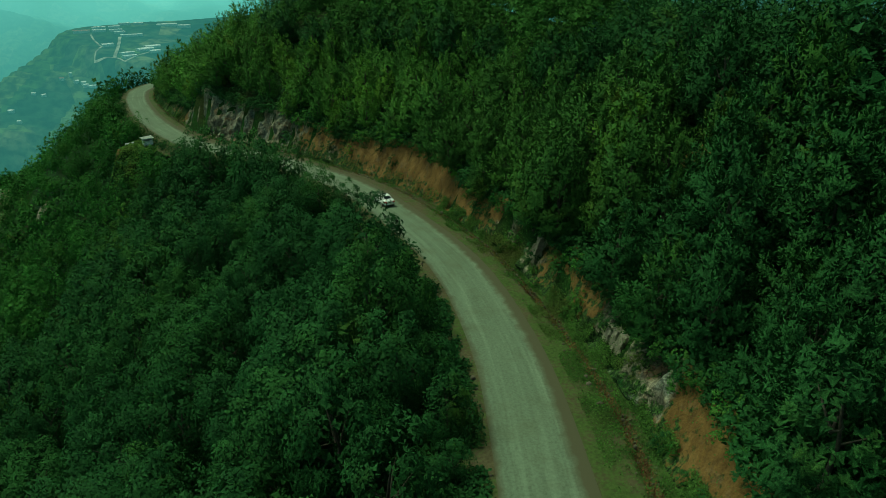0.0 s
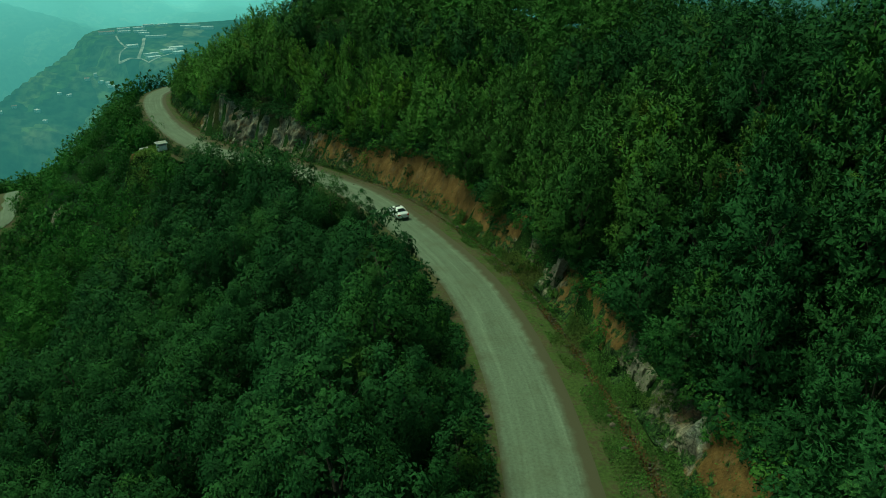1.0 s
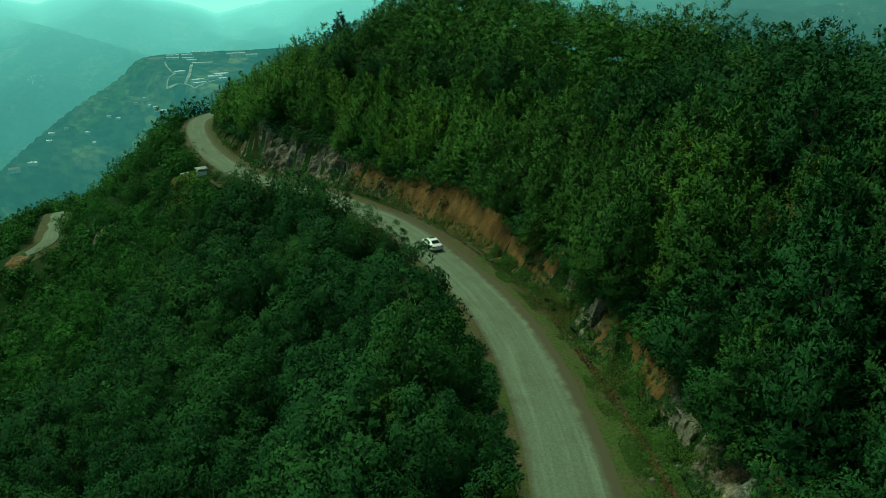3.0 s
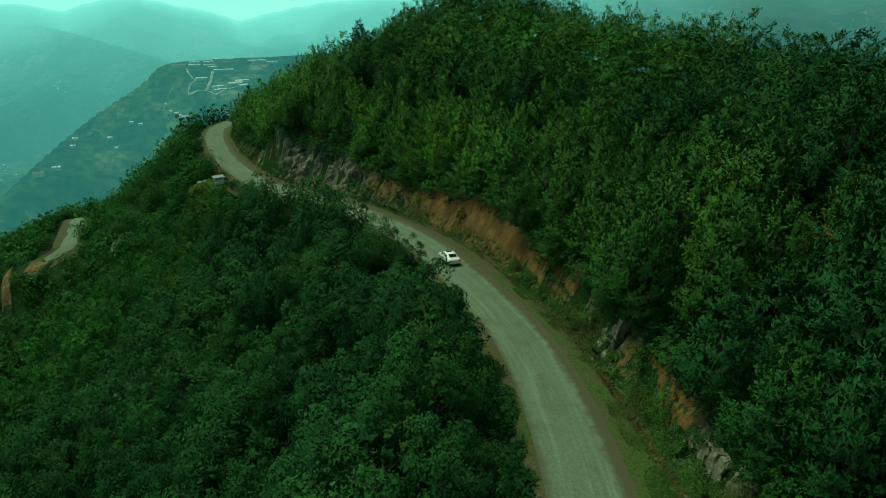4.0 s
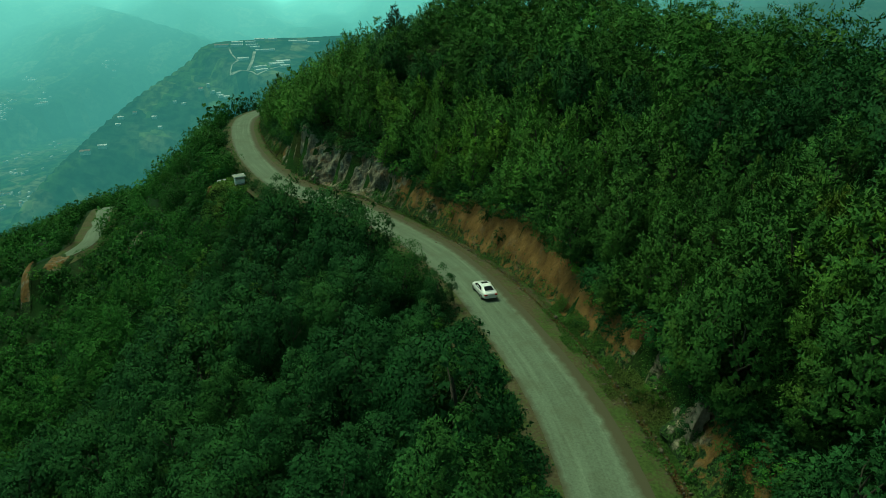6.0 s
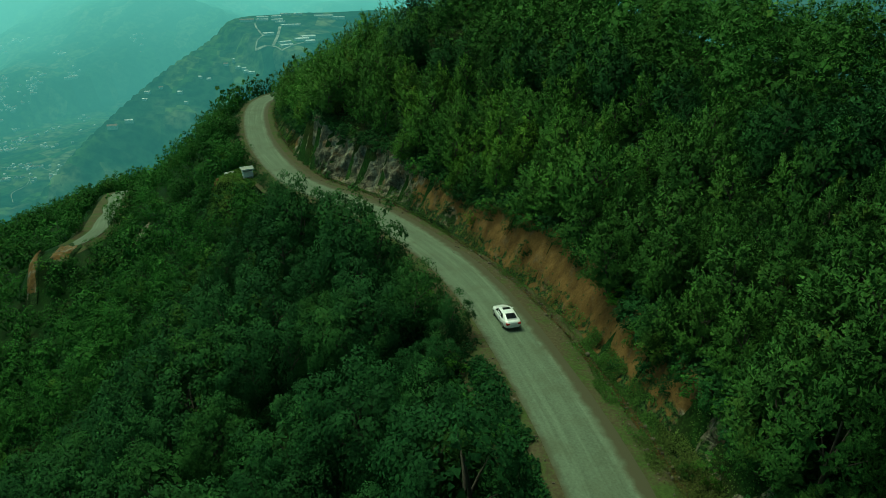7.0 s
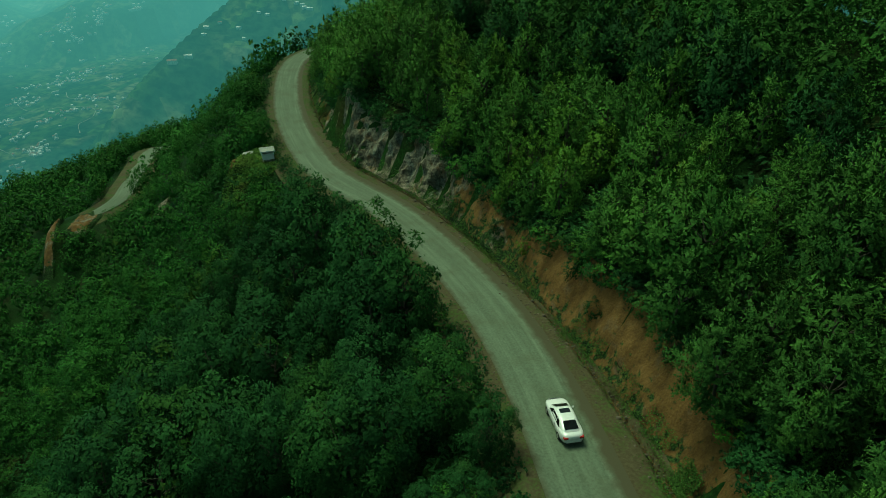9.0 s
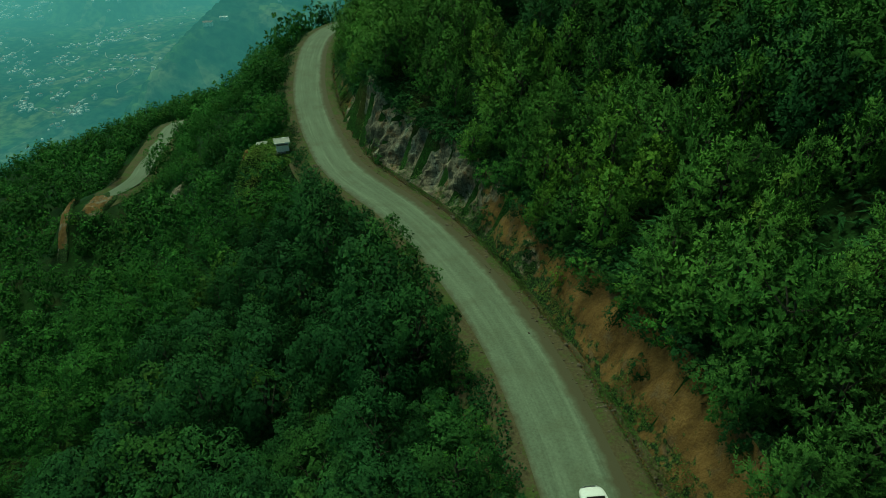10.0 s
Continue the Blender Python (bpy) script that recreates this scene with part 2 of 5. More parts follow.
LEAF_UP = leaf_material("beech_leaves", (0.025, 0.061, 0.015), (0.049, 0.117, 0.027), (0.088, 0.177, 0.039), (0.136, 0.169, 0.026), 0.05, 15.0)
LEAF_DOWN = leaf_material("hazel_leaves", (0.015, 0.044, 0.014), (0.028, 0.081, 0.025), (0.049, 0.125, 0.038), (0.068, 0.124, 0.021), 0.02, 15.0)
# lighter leaves for far trees: haze and light put into the colour
LEAF_LIGHTENED = leaf_material("lightened_leaves", (0.028, 0.075, 0.018), (0.054, 0.146, 0.028), (0.096, 0.213, 0.041), (0.126, 0.189, 0.027), 0.05, 9.0)
LEAF_UP_LIGHTENED = leaf_material("lightened_beech_leaves", (0.037, 0.087, 0.021), (0.069, 0.159, 0.033), (0.118, 0.232, 0.046), (0.161, 0.208, 0.032), 0.05, 11.0)
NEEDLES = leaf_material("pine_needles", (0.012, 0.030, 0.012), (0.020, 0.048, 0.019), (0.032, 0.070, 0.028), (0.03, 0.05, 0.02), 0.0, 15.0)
BARK = plain("bark", (0.04, 0.034, 0.026), (0.09, 0.078, 0.06), 6.0, 0.9, 0.6)
WEED = leaf_material("verge_leaves", (0.055, 0.110, 0.026), (0.095, 0.170, 0.040), (0.15, 0.25, 0.06), (0.15, 0.13, 0.045), 0.12)
LITTER = leaf_material("dry_leaves", (0.07, 0.04, 0.02), (0.13, 0.075, 0.035), (0.2, 0.13, 0.06), (0.1, 0.09, 0.03), 0.08)
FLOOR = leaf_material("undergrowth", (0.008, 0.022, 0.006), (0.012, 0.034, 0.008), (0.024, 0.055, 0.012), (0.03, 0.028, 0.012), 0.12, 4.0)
PALEROCK = plain("weathered_rock", (0.10, 0.094, 0.070), (0.25, 0.232, 0.175), 2.2, 0.95, 0.8, 0.1)
STONE = plain("loose_stone", (0.06, 0.05, 0.036), (0.13, 0.11, 0.08), 4.0, 0.9, 0.6)


def road_material():
    m, n, l, b = material("gravel_road", 0.9, 0.2)
    uv = n.new("ShaderNodeUVMap")
    uv.uv_map = "along"
    sp = n.new("ShaderNodeSeparateXYZ")
    l.new(uv.outputs[0], sp.inputs[0])
    mp = n.new("ShaderNodeMapping")
    mp.inputs["Scale"].default_value = (0.035, 1.0, 1.0)
    l.new(uv.outputs[0], mp.inputs[0])
    streak = grain(n, l, 2.2, 5, mp.outputs[0])
    sway = grain(n, l, 0.09, 2)
    d = calc(n, l, "ADD", sp.outputs[1], calc(n, l, "MULTIPLY", calc(n, l, "SUBTRACT", sway, 0.5), 1.6))
    tone = ramp(n, l, streak, [(0.25, (0.094, 0.118, 0.080)), (0.5, (0.108, 0.136, 0.092)), (0.72, (0.126, 0.157, 0.108))])
    for centre, width, amount in ((-1.5, 0.7, 0.4), (0.2, 0.5, 0.25), (1.6, 0.6, 0.45)):
        gap = calc(n, l, "ABSOLUTE", calc(n, l, "SUBTRACT", d, centre))
        near = calc(n, l, "MULTIPLY", calc(n, l, "SMOOTH_MIN", calc(n, l, "MAXIMUM", calc(n, l, "SUBTRACT", 1.0, calc(n, l, "DIVIDE", gap, width)), 0.0), 1.0, 0.2), amount)
        near = calc(n, l, "MULTIPLY", near, ramp(n, l, streak, [(0.4, (0, 0, 0)), (0.62, (1, 1, 1))]))
        tone = blend(n, l, near, tone, (0.19, 0.235, 0.165))
    fine = grain(n, l, 5.0, 6)
    tone = blend(n, l, 0.34, tone, ramp(n, l, fine, [(0.3, (0.45, 0.45, 0.45)), (0.7, (1.5, 1.5, 1.5))]), "MULTIPLY")
    blot = grain(n, l, 0.35, 4)
    tone = blend(n, l, ramp(n, l, blot, [(0.5, (0, 0, 0)), (0.75, (0.6, 0.6, 0.6))]), tone, (0.085, 0.098, 0.06))
    edge = calc(n, l, "ABSOLUTE", calc(n, l, "ADD", calc(n, l, "ADD", sp.outputs[1], 0.42), calc(n, l, "MULTIPLY", calc(n, l, "SUBTRACT", grain(n, l, 0.8, 5), 0.5), 1.3)))
    tone = blend(n, l, ramp(n, l, calc(n, l, "DIVIDE", edge, 4.0), [(0.53, (0, 0, 0)), (0.7, (1, 1, 1))]), tone, (0.066, 0.062, 0.036))
    l.new(tone, b.inputs["Base Color"])
    relief(n, l, b, fine, 0.5, 0.04)
    return m


def verge_material():
    m, n, l, b = material("earth_verge", 0.95, 0.15)
    g, f = grain(n, l, 0.45, 5), grain(n, l, 4.0, 5)
    at = n.new("ShaderNodeAttribute")
    at.attribute_name = "green"
    g = calc(n, l, "ADD", g, at.outputs["Fac"])
    tone = ramp(n, l, f, [(0.3, (0.05, 0.043, 0.022)), (0.7, (0.085, 0.074, 0.04))])
    tone = blend(n, l, ramp(n, l, calc(n, l, "ADD", g, calc(n, l, "MULTIPLY", calc(n, l, "SUBTRACT", f, 0.5), 0.5)), [(0.44, (0, 0, 0)), (0.64, (0.85, 0.85, 0.85))]), tone, ramp(n, l, f, [(0.3, (0.026, 0.050, 0.010)), (0.7, (0.058, 0.095, 0.022))]))
    l.new(tone, b.inputs["Base Color"])
    relief(n, l, b, f, 0.6, 0.08)
    return m


def bank_material():
    """Cut earth and rock, streaked down the face, with stains and moss; 'rock' and 'green' say where."""
    m, n, l, b = material("road_cut", 0.92, 0.15)
    geo = n.new("ShaderNodeNewGeometry")
    mp = n.new("ShaderNodeMapping")
    mp.inputs["Scale"].default_value = (1.0, 1.0, 0.26)
    l.new(geo.outputs["Position"], mp.inputs[0])
    st = grain(n, l, 1.1, 6, mp.outputs[0], 0.65)
    fine, broad = grain(n, l, 5.0, 6), grain(n, l, 0.45, 5)
    soil = ramp(n, l, st, [(0.28, (0.075, 0.044, 0.016)), (0.5, (0.128, 0.074, 0.025)), (0.72, (0.185, 0.112, 0.041))])
    soil = blend(n, l, ramp(n, l, grain(n, l, 0.7, 4), [(0.56, (0, 0, 0)), (0.70, (0.6, 0.6, 0.6))]), soil, ramp(n, l, fine, [(0.3, (0.075, 0.058, 0.038)), (0.75, (0.15, 0.118, 0.078))]))
    rock = ramp(n, l, st, [(0.28, (0.085, 0.082, 0.062)), (0.5, (0.175, 0.162, 0.122)), (0.72, (0.28, 0.262, 0.20))])
    rock = blend(n, l, ramp(n, l, grain(n, l, 0.6, 4), [(0.55, (0, 0, 0)), (0.66, (0.7, 0.7, 0.7))]), rock, (0.17, 0.095, 0.045))
    rock = blend(n, l, ramp(n, l, grain(n, l, 0.38, 5), [(0.52, (0, 0, 0)), (0.62, (0.75, 0.75, 0.75))]), rock, ramp(n, l, fine, [(0.3, (0.08, 0.10, 0.088)), (0.7, (0.20, 0.235, 0.205))]))
    crack_tone = None
    for size, depth in ((0.9, 0.45), (2.6, 0.6)):
        mq = n.new("ShaderNodeMapping")
        mq.inputs["Scale"].default_value, mq.inputs["Rotation"].default_value = (1.0, 1.0, 0.42), (0.3, 0.25, 0.0)
        bend = n.new("ShaderNodeTexNoise")
        bend.inputs["Scale"].default_value, bend.inputs["Detail"].default_value = 1.6 * size, 4.0
        l.new(geo.outputs["Position"], bend.inputs["Vector"])
        mix = n.new("ShaderNodeVectorMath")
        mix.operation = "MULTIPLY_ADD"
        mix.inputs[1].default_value = (0.9 / size,) * 3
        l.new(bend.outputs["Color"], mix.inputs[0]), l.new(geo.outputs["Position"], mix.inputs[2])
        l.new(mix.outputs[0], mq.inputs[0])
        vo = n.new("ShaderNodeTexVoronoi")
        vo.feature = "DISTANCE_TO_EDGE"
        vo.inputs["Scale"].default_value = size
        l.new(mq.outputs[0], vo.inputs["Vector"])
        rock = blend(n, l, 1.0, rock, ramp(n, l, vo.outputs["Distance"], [(0.0, (1 - depth,) * 3), (0.07, (1.0,) * 3)]), "MULTIPLY")
        face = n.new("ShaderNodeTexVoronoi")
        face.inputs["Scale"].default_value = size
        l.new(mq.outputs[0], face.inputs["Vector"])
        fg = n.new("ShaderNodeSeparateColor")
        l.new(face.outputs["Color"], fg.inputs[0])
        rock = blend(n, l, 0.6, rock, ramp(n, l, fg.outputs[0], [(0.0, (0.55, 0.56, 0.58)), (1.0, (1.4, 1.34, 1.25))]), "MULTIPLY")
        crack_tone = fg.outputs[0] if crack_tone is None else calc(n, l, "ADD", crack_tone, fg.outputs[0])
    marks = []
    for key in ("rock", "green"):
        at = n.new("ShaderNodeAttribute")
        at.attribute_name = key
        v = calc(n, l, "ADD", at.outputs["Fac"], calc(n, l, "MULTIPLY", calc(n, l, "SUBTRACT", broad if key == "rock" else grain(n, l, 1.3, 6), 0.5), 1.6))
        marks.append(ramp(n, l, v, [(0.42, (0, 0, 0)), (0.58, (1, 1, 1))]))
    tone = blend(n, l, marks[0], soil, rock)
    cell = n.new("ShaderNodeTexVoronoi")
    cell.inputs["Scale"].default_value = 6.0
    l.new(geo.outputs["Position"], cell.inputs["Vector"])
    grey = n.new("ShaderNodeSeparateColor")
    l.new(cell.outputs["Color"], grey.inputs[0])
    moss = ramp(n, l, grey.outputs[0], [(0.0, (0.006, 0.014, 0.004)), (0.5, (0.017, 0.038, 0.010)), (1.0, (0.05, 0.095, 0.022))])
    tone = blend(n, l, marks[1], tone, moss)
    tone = blend(n, l, 0.40, tone, ramp(n, l, fine, [(0.3, (0.5, 0.5, 0.5)), (0.7, (1.35, 1.35, 1.35))]), "MULTIPLY")
    l.new(tone, b.inputs["Base Color"])
    relief(n, l, b, calc(n, l, "ADD", calc(n, l, "ADD", st, calc(n, l, "MULTIPLY", crack_tone, 0.35)), calc(n, l, "MULTIPLY", fine, 0.5)), 0.7, 0.28)
    return m


ROADM, VERGEM = road_material(), verge_material()
CUTM = bank_material()

# haze between the camera and the far valley, painted into far materials as emission
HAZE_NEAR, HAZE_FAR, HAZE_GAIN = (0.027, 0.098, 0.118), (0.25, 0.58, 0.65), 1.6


def hazed_material(name, tones, scale, fields=False):
    m, n, l, b = material(name, 1.0, 0.0)
    geo = n.new("ShaderNodeNewGeometry")
    g, f = grain(n, l, scale, 6), grain(n, l, scale * 5, 5)
    tone = ramp(n, l, g, tones)
    if fields:                               # small fields and meadows between the woods
        mp = n.new("ShaderNodeMapping")
        mp.inputs["Scale"].default_value, mp.inputs["Rotation"].default_value = (1.0, 0.6, 0.0), (0, 0, 0.6)
        l.new(geo.outputs["Position"], mp.inputs[0])
        plot = n.new("ShaderNodeTexVoronoi")
        plot.inputs["Scale"].default_value = 0.016
        l.new(mp.outputs[0], plot.inputs["Vector"])
        sh = n.new("ShaderNodeSeparateColor")
        l.new(plot.outputs["Color"], sh.inputs[0])
        crop = ramp(n, l, sh.outputs[0], [(0.0, (0.03, 0.065, 0.02)), (0.35, (0.07, 0.13, 0.03)), (0.7, (0.13, 0.18, 0.06)), (1.0, (0.20, 0.21, 0.11))])
        share = calc(n, l, "ADD", grain(n, l, 0.0026, 3), calc(n, l, "MULTIPLY", sh.outputs[1], 0.22))
        tone = blend(n, l, ramp(n, l, share, [(0.54, (0, 0, 0)), (0.62, (0.9,) * 3)]), tone, crop)
    tone = blend(n, l, 0.9, tone, ramp(n, l, f, [(0.38, (0.3, 0.3, 0.3)), (0.62, (1.7, 1.7, 1.7))]), "MULTIPLY")
    l.new(tone, b.inputs["Base Color"])
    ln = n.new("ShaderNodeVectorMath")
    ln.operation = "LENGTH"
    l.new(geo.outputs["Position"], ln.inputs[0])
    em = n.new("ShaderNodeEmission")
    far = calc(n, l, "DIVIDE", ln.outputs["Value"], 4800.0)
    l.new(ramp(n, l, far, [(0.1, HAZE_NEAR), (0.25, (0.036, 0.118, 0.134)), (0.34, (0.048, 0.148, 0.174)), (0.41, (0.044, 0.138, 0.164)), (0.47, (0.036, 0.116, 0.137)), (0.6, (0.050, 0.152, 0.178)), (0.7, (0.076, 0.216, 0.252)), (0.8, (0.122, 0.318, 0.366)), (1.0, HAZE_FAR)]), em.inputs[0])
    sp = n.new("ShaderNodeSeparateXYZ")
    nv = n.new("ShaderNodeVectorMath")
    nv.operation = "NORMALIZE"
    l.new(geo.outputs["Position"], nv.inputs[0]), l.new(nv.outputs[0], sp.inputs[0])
    # the painted haze glows brighter on the left, sunward side
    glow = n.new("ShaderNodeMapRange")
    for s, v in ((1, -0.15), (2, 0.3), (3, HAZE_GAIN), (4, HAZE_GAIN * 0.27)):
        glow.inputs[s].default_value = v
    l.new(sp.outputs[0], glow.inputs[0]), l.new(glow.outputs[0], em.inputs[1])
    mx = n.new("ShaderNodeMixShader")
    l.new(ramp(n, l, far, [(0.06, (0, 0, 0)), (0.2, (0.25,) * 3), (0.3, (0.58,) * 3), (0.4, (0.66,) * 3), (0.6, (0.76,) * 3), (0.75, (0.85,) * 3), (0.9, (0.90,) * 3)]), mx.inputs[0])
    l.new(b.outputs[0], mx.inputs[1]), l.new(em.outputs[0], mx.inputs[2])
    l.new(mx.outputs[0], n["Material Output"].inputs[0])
    return m


FARLAND = hazed_material("far_slopes", [(0.35, (0.014, 0.036, 0.018)), (0.5, (0.030, 0.060, 0.028)), (0.58, (0.055, 0.085, 0.042)), (0.68, (0.10, 0.115, 0.07))], 0.009, True)
FARWALL = hazed_material("far_plaster", [(0.3, (0.6, 0.6, 0.57)), (0.7, (0.8, 0.8, 0.78))], 0.5)
FARROOF = hazed_material("far_roof_tiles", [(0.3, (0.30, 0.13, 0.09)), (0.7, (0.45, 0.25, 0.2))], 0.5)
FARPALE = hazed_material("far_metal_roofs", [(0.3, (0.86,) * 3), (0.7, (0.9,) * 3)], 0.05)
FARTRACK = hazed_material("far_tracks", [(0.3, (0.36, 0.35, 0.29)), (0.7, (0.46, 0.45, 0.38))], 0.01)


# ---------------------------------------------------------------- building helpers
def raw_mesh(name, verts, groups, smooth=False):
    """A mesh from arrays. groups: (faces as an array, material index)."""
    me = bpy.data.meshes.new(name)
    verts = np.asarray(verts, np.float32).reshape(-1, 3)
    groups = [(np.asarray(f, np.int32), k) for f, k in groups if len(f)]
    me.vertices.add(len(verts))
    me.vertices.foreach_set("co", verts.ravel())
    loops = np.concatenate([f.ravel() for f, _ in groups])
    size = np.concatenate([np.full(len(f), f.shape[1], np.int32) for f, _ in groups])
    me.loops.add(len(loops))
    me.loops.foreach_set("vertex_index", loops)
    me.polygons.add(len(size))
    me.polygons.foreach_set("loop_start", np.concatenate([[0], np.cumsum(size)[:-1]]).astype(np.int32))
    me.polygons.foreach_set("loop_total", size)
    me.polygons.foreach_set("material_index", np.concatenate([np.full(len(f), k, np.int32) for f, k in groups]))
    if smooth:
        me.polygons.foreach_set("use_smooth", np.ones(len(size), bool))
    me.update(calc_edges=True)
    return me


def thing(name, me, mats, parent=None, label=""):
    for m in mats:
        me.materials.append(m)
    ob = new(name, me)
    if parent:
        ob.parent = parent
    return tagged(ob, label)


def part(name, bm, mat, parent, label="", smooth=False):
    """Links a bmesh as one mesh object under a thing or a part."""
    me = bpy.data.meshes.new(name)
    bmesh.ops.recalc_face_normals(bm, faces=bm.faces)
    bm.to_mesh(me)
    bm.free()
    if smooth:
        me.polygons.foreach_set("use_smooth", np.ones(len(me.polygons), bool))
    me.materials.append(mat)
    ob = new(name, me)
    ob.parent = parent
    return tagged(ob, label)


def box(x0, x1, y0, y1, z0, z1, bevel=0.0, bm=None):
    bm = bm or bmesh.new()
    made = bmesh.ops.create_cube(bm, size=1, matrix=Matrix.LocRotScale(((x0 + x1) / 2, (y0 + y1) / 2, (z0 + z1) / 2), None, (x1 - x0, y1 - y0, z1 - z0)))
    if bevel:
        bmesh.ops.bevel(bm, geom=list({e for v in made["verts"] for e in v.link_edges}), offset=bevel, segments=2, affect="EDGES", profile=0.5)
    return bm


def grid_faces(nu, nv):
    i = np.arange(nu - 1)[:, None] * nv + np.arange(nv - 1)[None, :]
    return np.stack([i, i + nv, i + nv + 1, i + 1], -1).reshape(-1, 4)


def empty(name, x, y, z, turn=0.0):
    ob = new(name)
    ob.matrix_basis = pose(x, y, z, 0, 0, turn)
    return ob


# ---------------------------------------------------------------- ground, distance
zz = GRID.copy()
near_road = (_d > -5.5) & (_d < TOP[_i].reshape(_d.shape) + 0.6)
zz[near_road] -= 1.4
zz[_lw > 0.9] -= 0.12
edge = land(XX.ravel(), YY.ravel()).reshape(XX.shape)
outer = np.maximum(np.abs(XX + 80) - 170, np.abs(YY - 145) - 185) > 0
zz[outer] = edge[outer]
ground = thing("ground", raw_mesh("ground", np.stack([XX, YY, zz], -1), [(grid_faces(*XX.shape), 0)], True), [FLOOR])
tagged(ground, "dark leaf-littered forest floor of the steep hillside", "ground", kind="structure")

# far terrain as one sheet; its material carries the painted haze
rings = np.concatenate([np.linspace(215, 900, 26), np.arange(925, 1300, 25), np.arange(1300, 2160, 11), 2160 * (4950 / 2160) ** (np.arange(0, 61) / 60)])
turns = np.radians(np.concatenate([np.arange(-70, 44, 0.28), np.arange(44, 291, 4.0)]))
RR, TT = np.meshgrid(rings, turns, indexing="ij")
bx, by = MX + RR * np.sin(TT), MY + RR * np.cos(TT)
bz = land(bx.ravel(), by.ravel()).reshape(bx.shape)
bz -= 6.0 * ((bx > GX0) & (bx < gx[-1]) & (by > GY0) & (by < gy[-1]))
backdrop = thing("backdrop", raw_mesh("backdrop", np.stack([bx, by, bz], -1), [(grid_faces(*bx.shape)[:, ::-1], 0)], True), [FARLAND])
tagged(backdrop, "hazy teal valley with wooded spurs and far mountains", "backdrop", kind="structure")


rim = np.linspace(0, 2 * np.pi, 181)
lo, hi = np.stack([MX + 4970 * np.sin(rim), MY + 4970 * np.cos(rim), 0 * rim - 900], -1), np.stack([MX + 4970 * np.sin(rim), MY + 4970 * np.cos(rim), 0 * rim + 250], -1)
air, n, l, b = material("bright_air", 1, 0)
em = n.new("ShaderNodeEmission")
em.inputs[0].default_value, em.inputs[1].default_value = (0.5, 1.0, 1.05, 1), 1.0
l.new(em.outputs[0], n["Material Output"].inputs[0])
haze = thing("backdrop_sky", raw_mesh("backdrop_sky", np.stack([lo, hi], 1), [(grid_faces(181, 2), 0)]), [air])
tagged(haze, "pale bright hazy sky beyond the mountains", "backdrop", kind="structure")


def far_house(x, y, wid, dep, high, turn, name, wall, roof, label, cat, group, pitch=0.45):
    ob = empty(name, x, y, float(land(x, y)[0]) - 1.0, turn)
    tagged(ob, label, cat, group)
    part("wall", box(-wid / 2, wid / 2, -dep / 2, dep / 2, 0, high + 1), wall, ob)
    bm = bmesh.new()
    w, d, z, t = wid / 2 + 0.5, dep / 2 + 0.5, high + 1, pitch * dep / 2
    v = [bm.verts.new(p) for p in ((-w, -d, z), (w, -d, z), (w, d, z), (-w, d, z), (-w, 0, z + t), (w, 0, z + t))]
    for f in ((0, 1, 5, 4), (2, 3, 4, 5), (0, 4, 3), (1, 2, 5), (3, 2, 1, 0)):
        bm.faces.new([v[i] for i in f])
    part("roof", bm, roof, ob)
    return ob


# ---------------------------------------------------------------- the road and its cut
def ribbon(name, lo, hi, nv, height, mat, first=0, last=None, smooth=True, line=RP, normals=RN, along_s=RS, extra=None):
    """A strip along the road from offset lo to hi (per point), with heights above the centre line."""
    last = last or len(line)
    idx = np.arange(first, last)
    t = np.linspace(0, 1, nv)
    lo, hi = np.broadcast_to(lo, len(line))[idx], np.broadcast_to(hi, len(line))[idx]
    d = lo[:, None] + (hi - lo)[:, None] * t[None, :]
    x = line[idx, 0][:, None] + normals[idx, 0][:, None] * d
    y = line[idx, 1][:, None] + normals[idx, 1][:, None] * d
    z = line[idx, 2][:, None] + height(idx, d, t, x, y)
    v = np.stack([x, y, z], -1)
    if extra is not None:
        v = v + extra(idx, d, t, v)
    me = raw_mesh(name, v, [(grid_faces(len(idx), nv)[:, ::-1], 0)], smooth)
    uv = me.uv_layers.new(name="along")
    vi = np.empty(len(me.loops), np.int32)
    me.loops.foreach_get("vertex_index", vi)
    s = np.broadcast_to(along_s[idx][:, None], d.shape).ravel()
    uv.data.foreach_set("uv", np.stack([s[vi], d.ravel()[vi]], 1).astype(np.float32).ravel())
    return thing(name, me, [mat])


def road_height(idx, d, t, x, y):
    return 0.06 - 0.012 * d ** 2 * 0.3 + 0.03 * vnoise(x, y, 1.3, 41) - 0.035 * (np.exp(-((d - 1.5) / 0.4) ** 2) + np.exp(-((d + 1.5) / 0.4) ** 2))


road = ribbon("road", -3.1, 3.1, 19, road_height, ROADM)
tagged(road, "pale grey-green gravel mountain road with worn wheel tracks", "road", kind="structure")
verge = ribbon("verge_uphill", 3.1, FOOT + 0.6, 21, lambda i, d, t, x, y: 0.02 + 0.1 * vnoise(x, y, 1.1, 43) * t - 0.42 * np.exp(-((t - 0.70) / 0.085) ** 2) + 0.25 * np.maximum(t - 0.85, 0) * 4, VERGEM)
tagged(verge, "brown earth verge with grass and a shallow ditch", "verge", kind="structure")
at = verge.data.attributes.new("green", "FLOAT", "POINT")
at.data.foreach_set("value", np.repeat(along([0, 68, 84, 150, 165], [0.10, 0.10, -0.06, -0.02, 0.06]), 21).astype(np.float32))
verge = ribbon("verge_downhill", -6.6, -3.1, 8, lambda i, d, t, x, y: 0.02 - 0.45 * np.maximum(-d - 4.0, 0) + 0.12 * vnoise(x, y, 1.2, 45) * (1 - t), VERGEM)
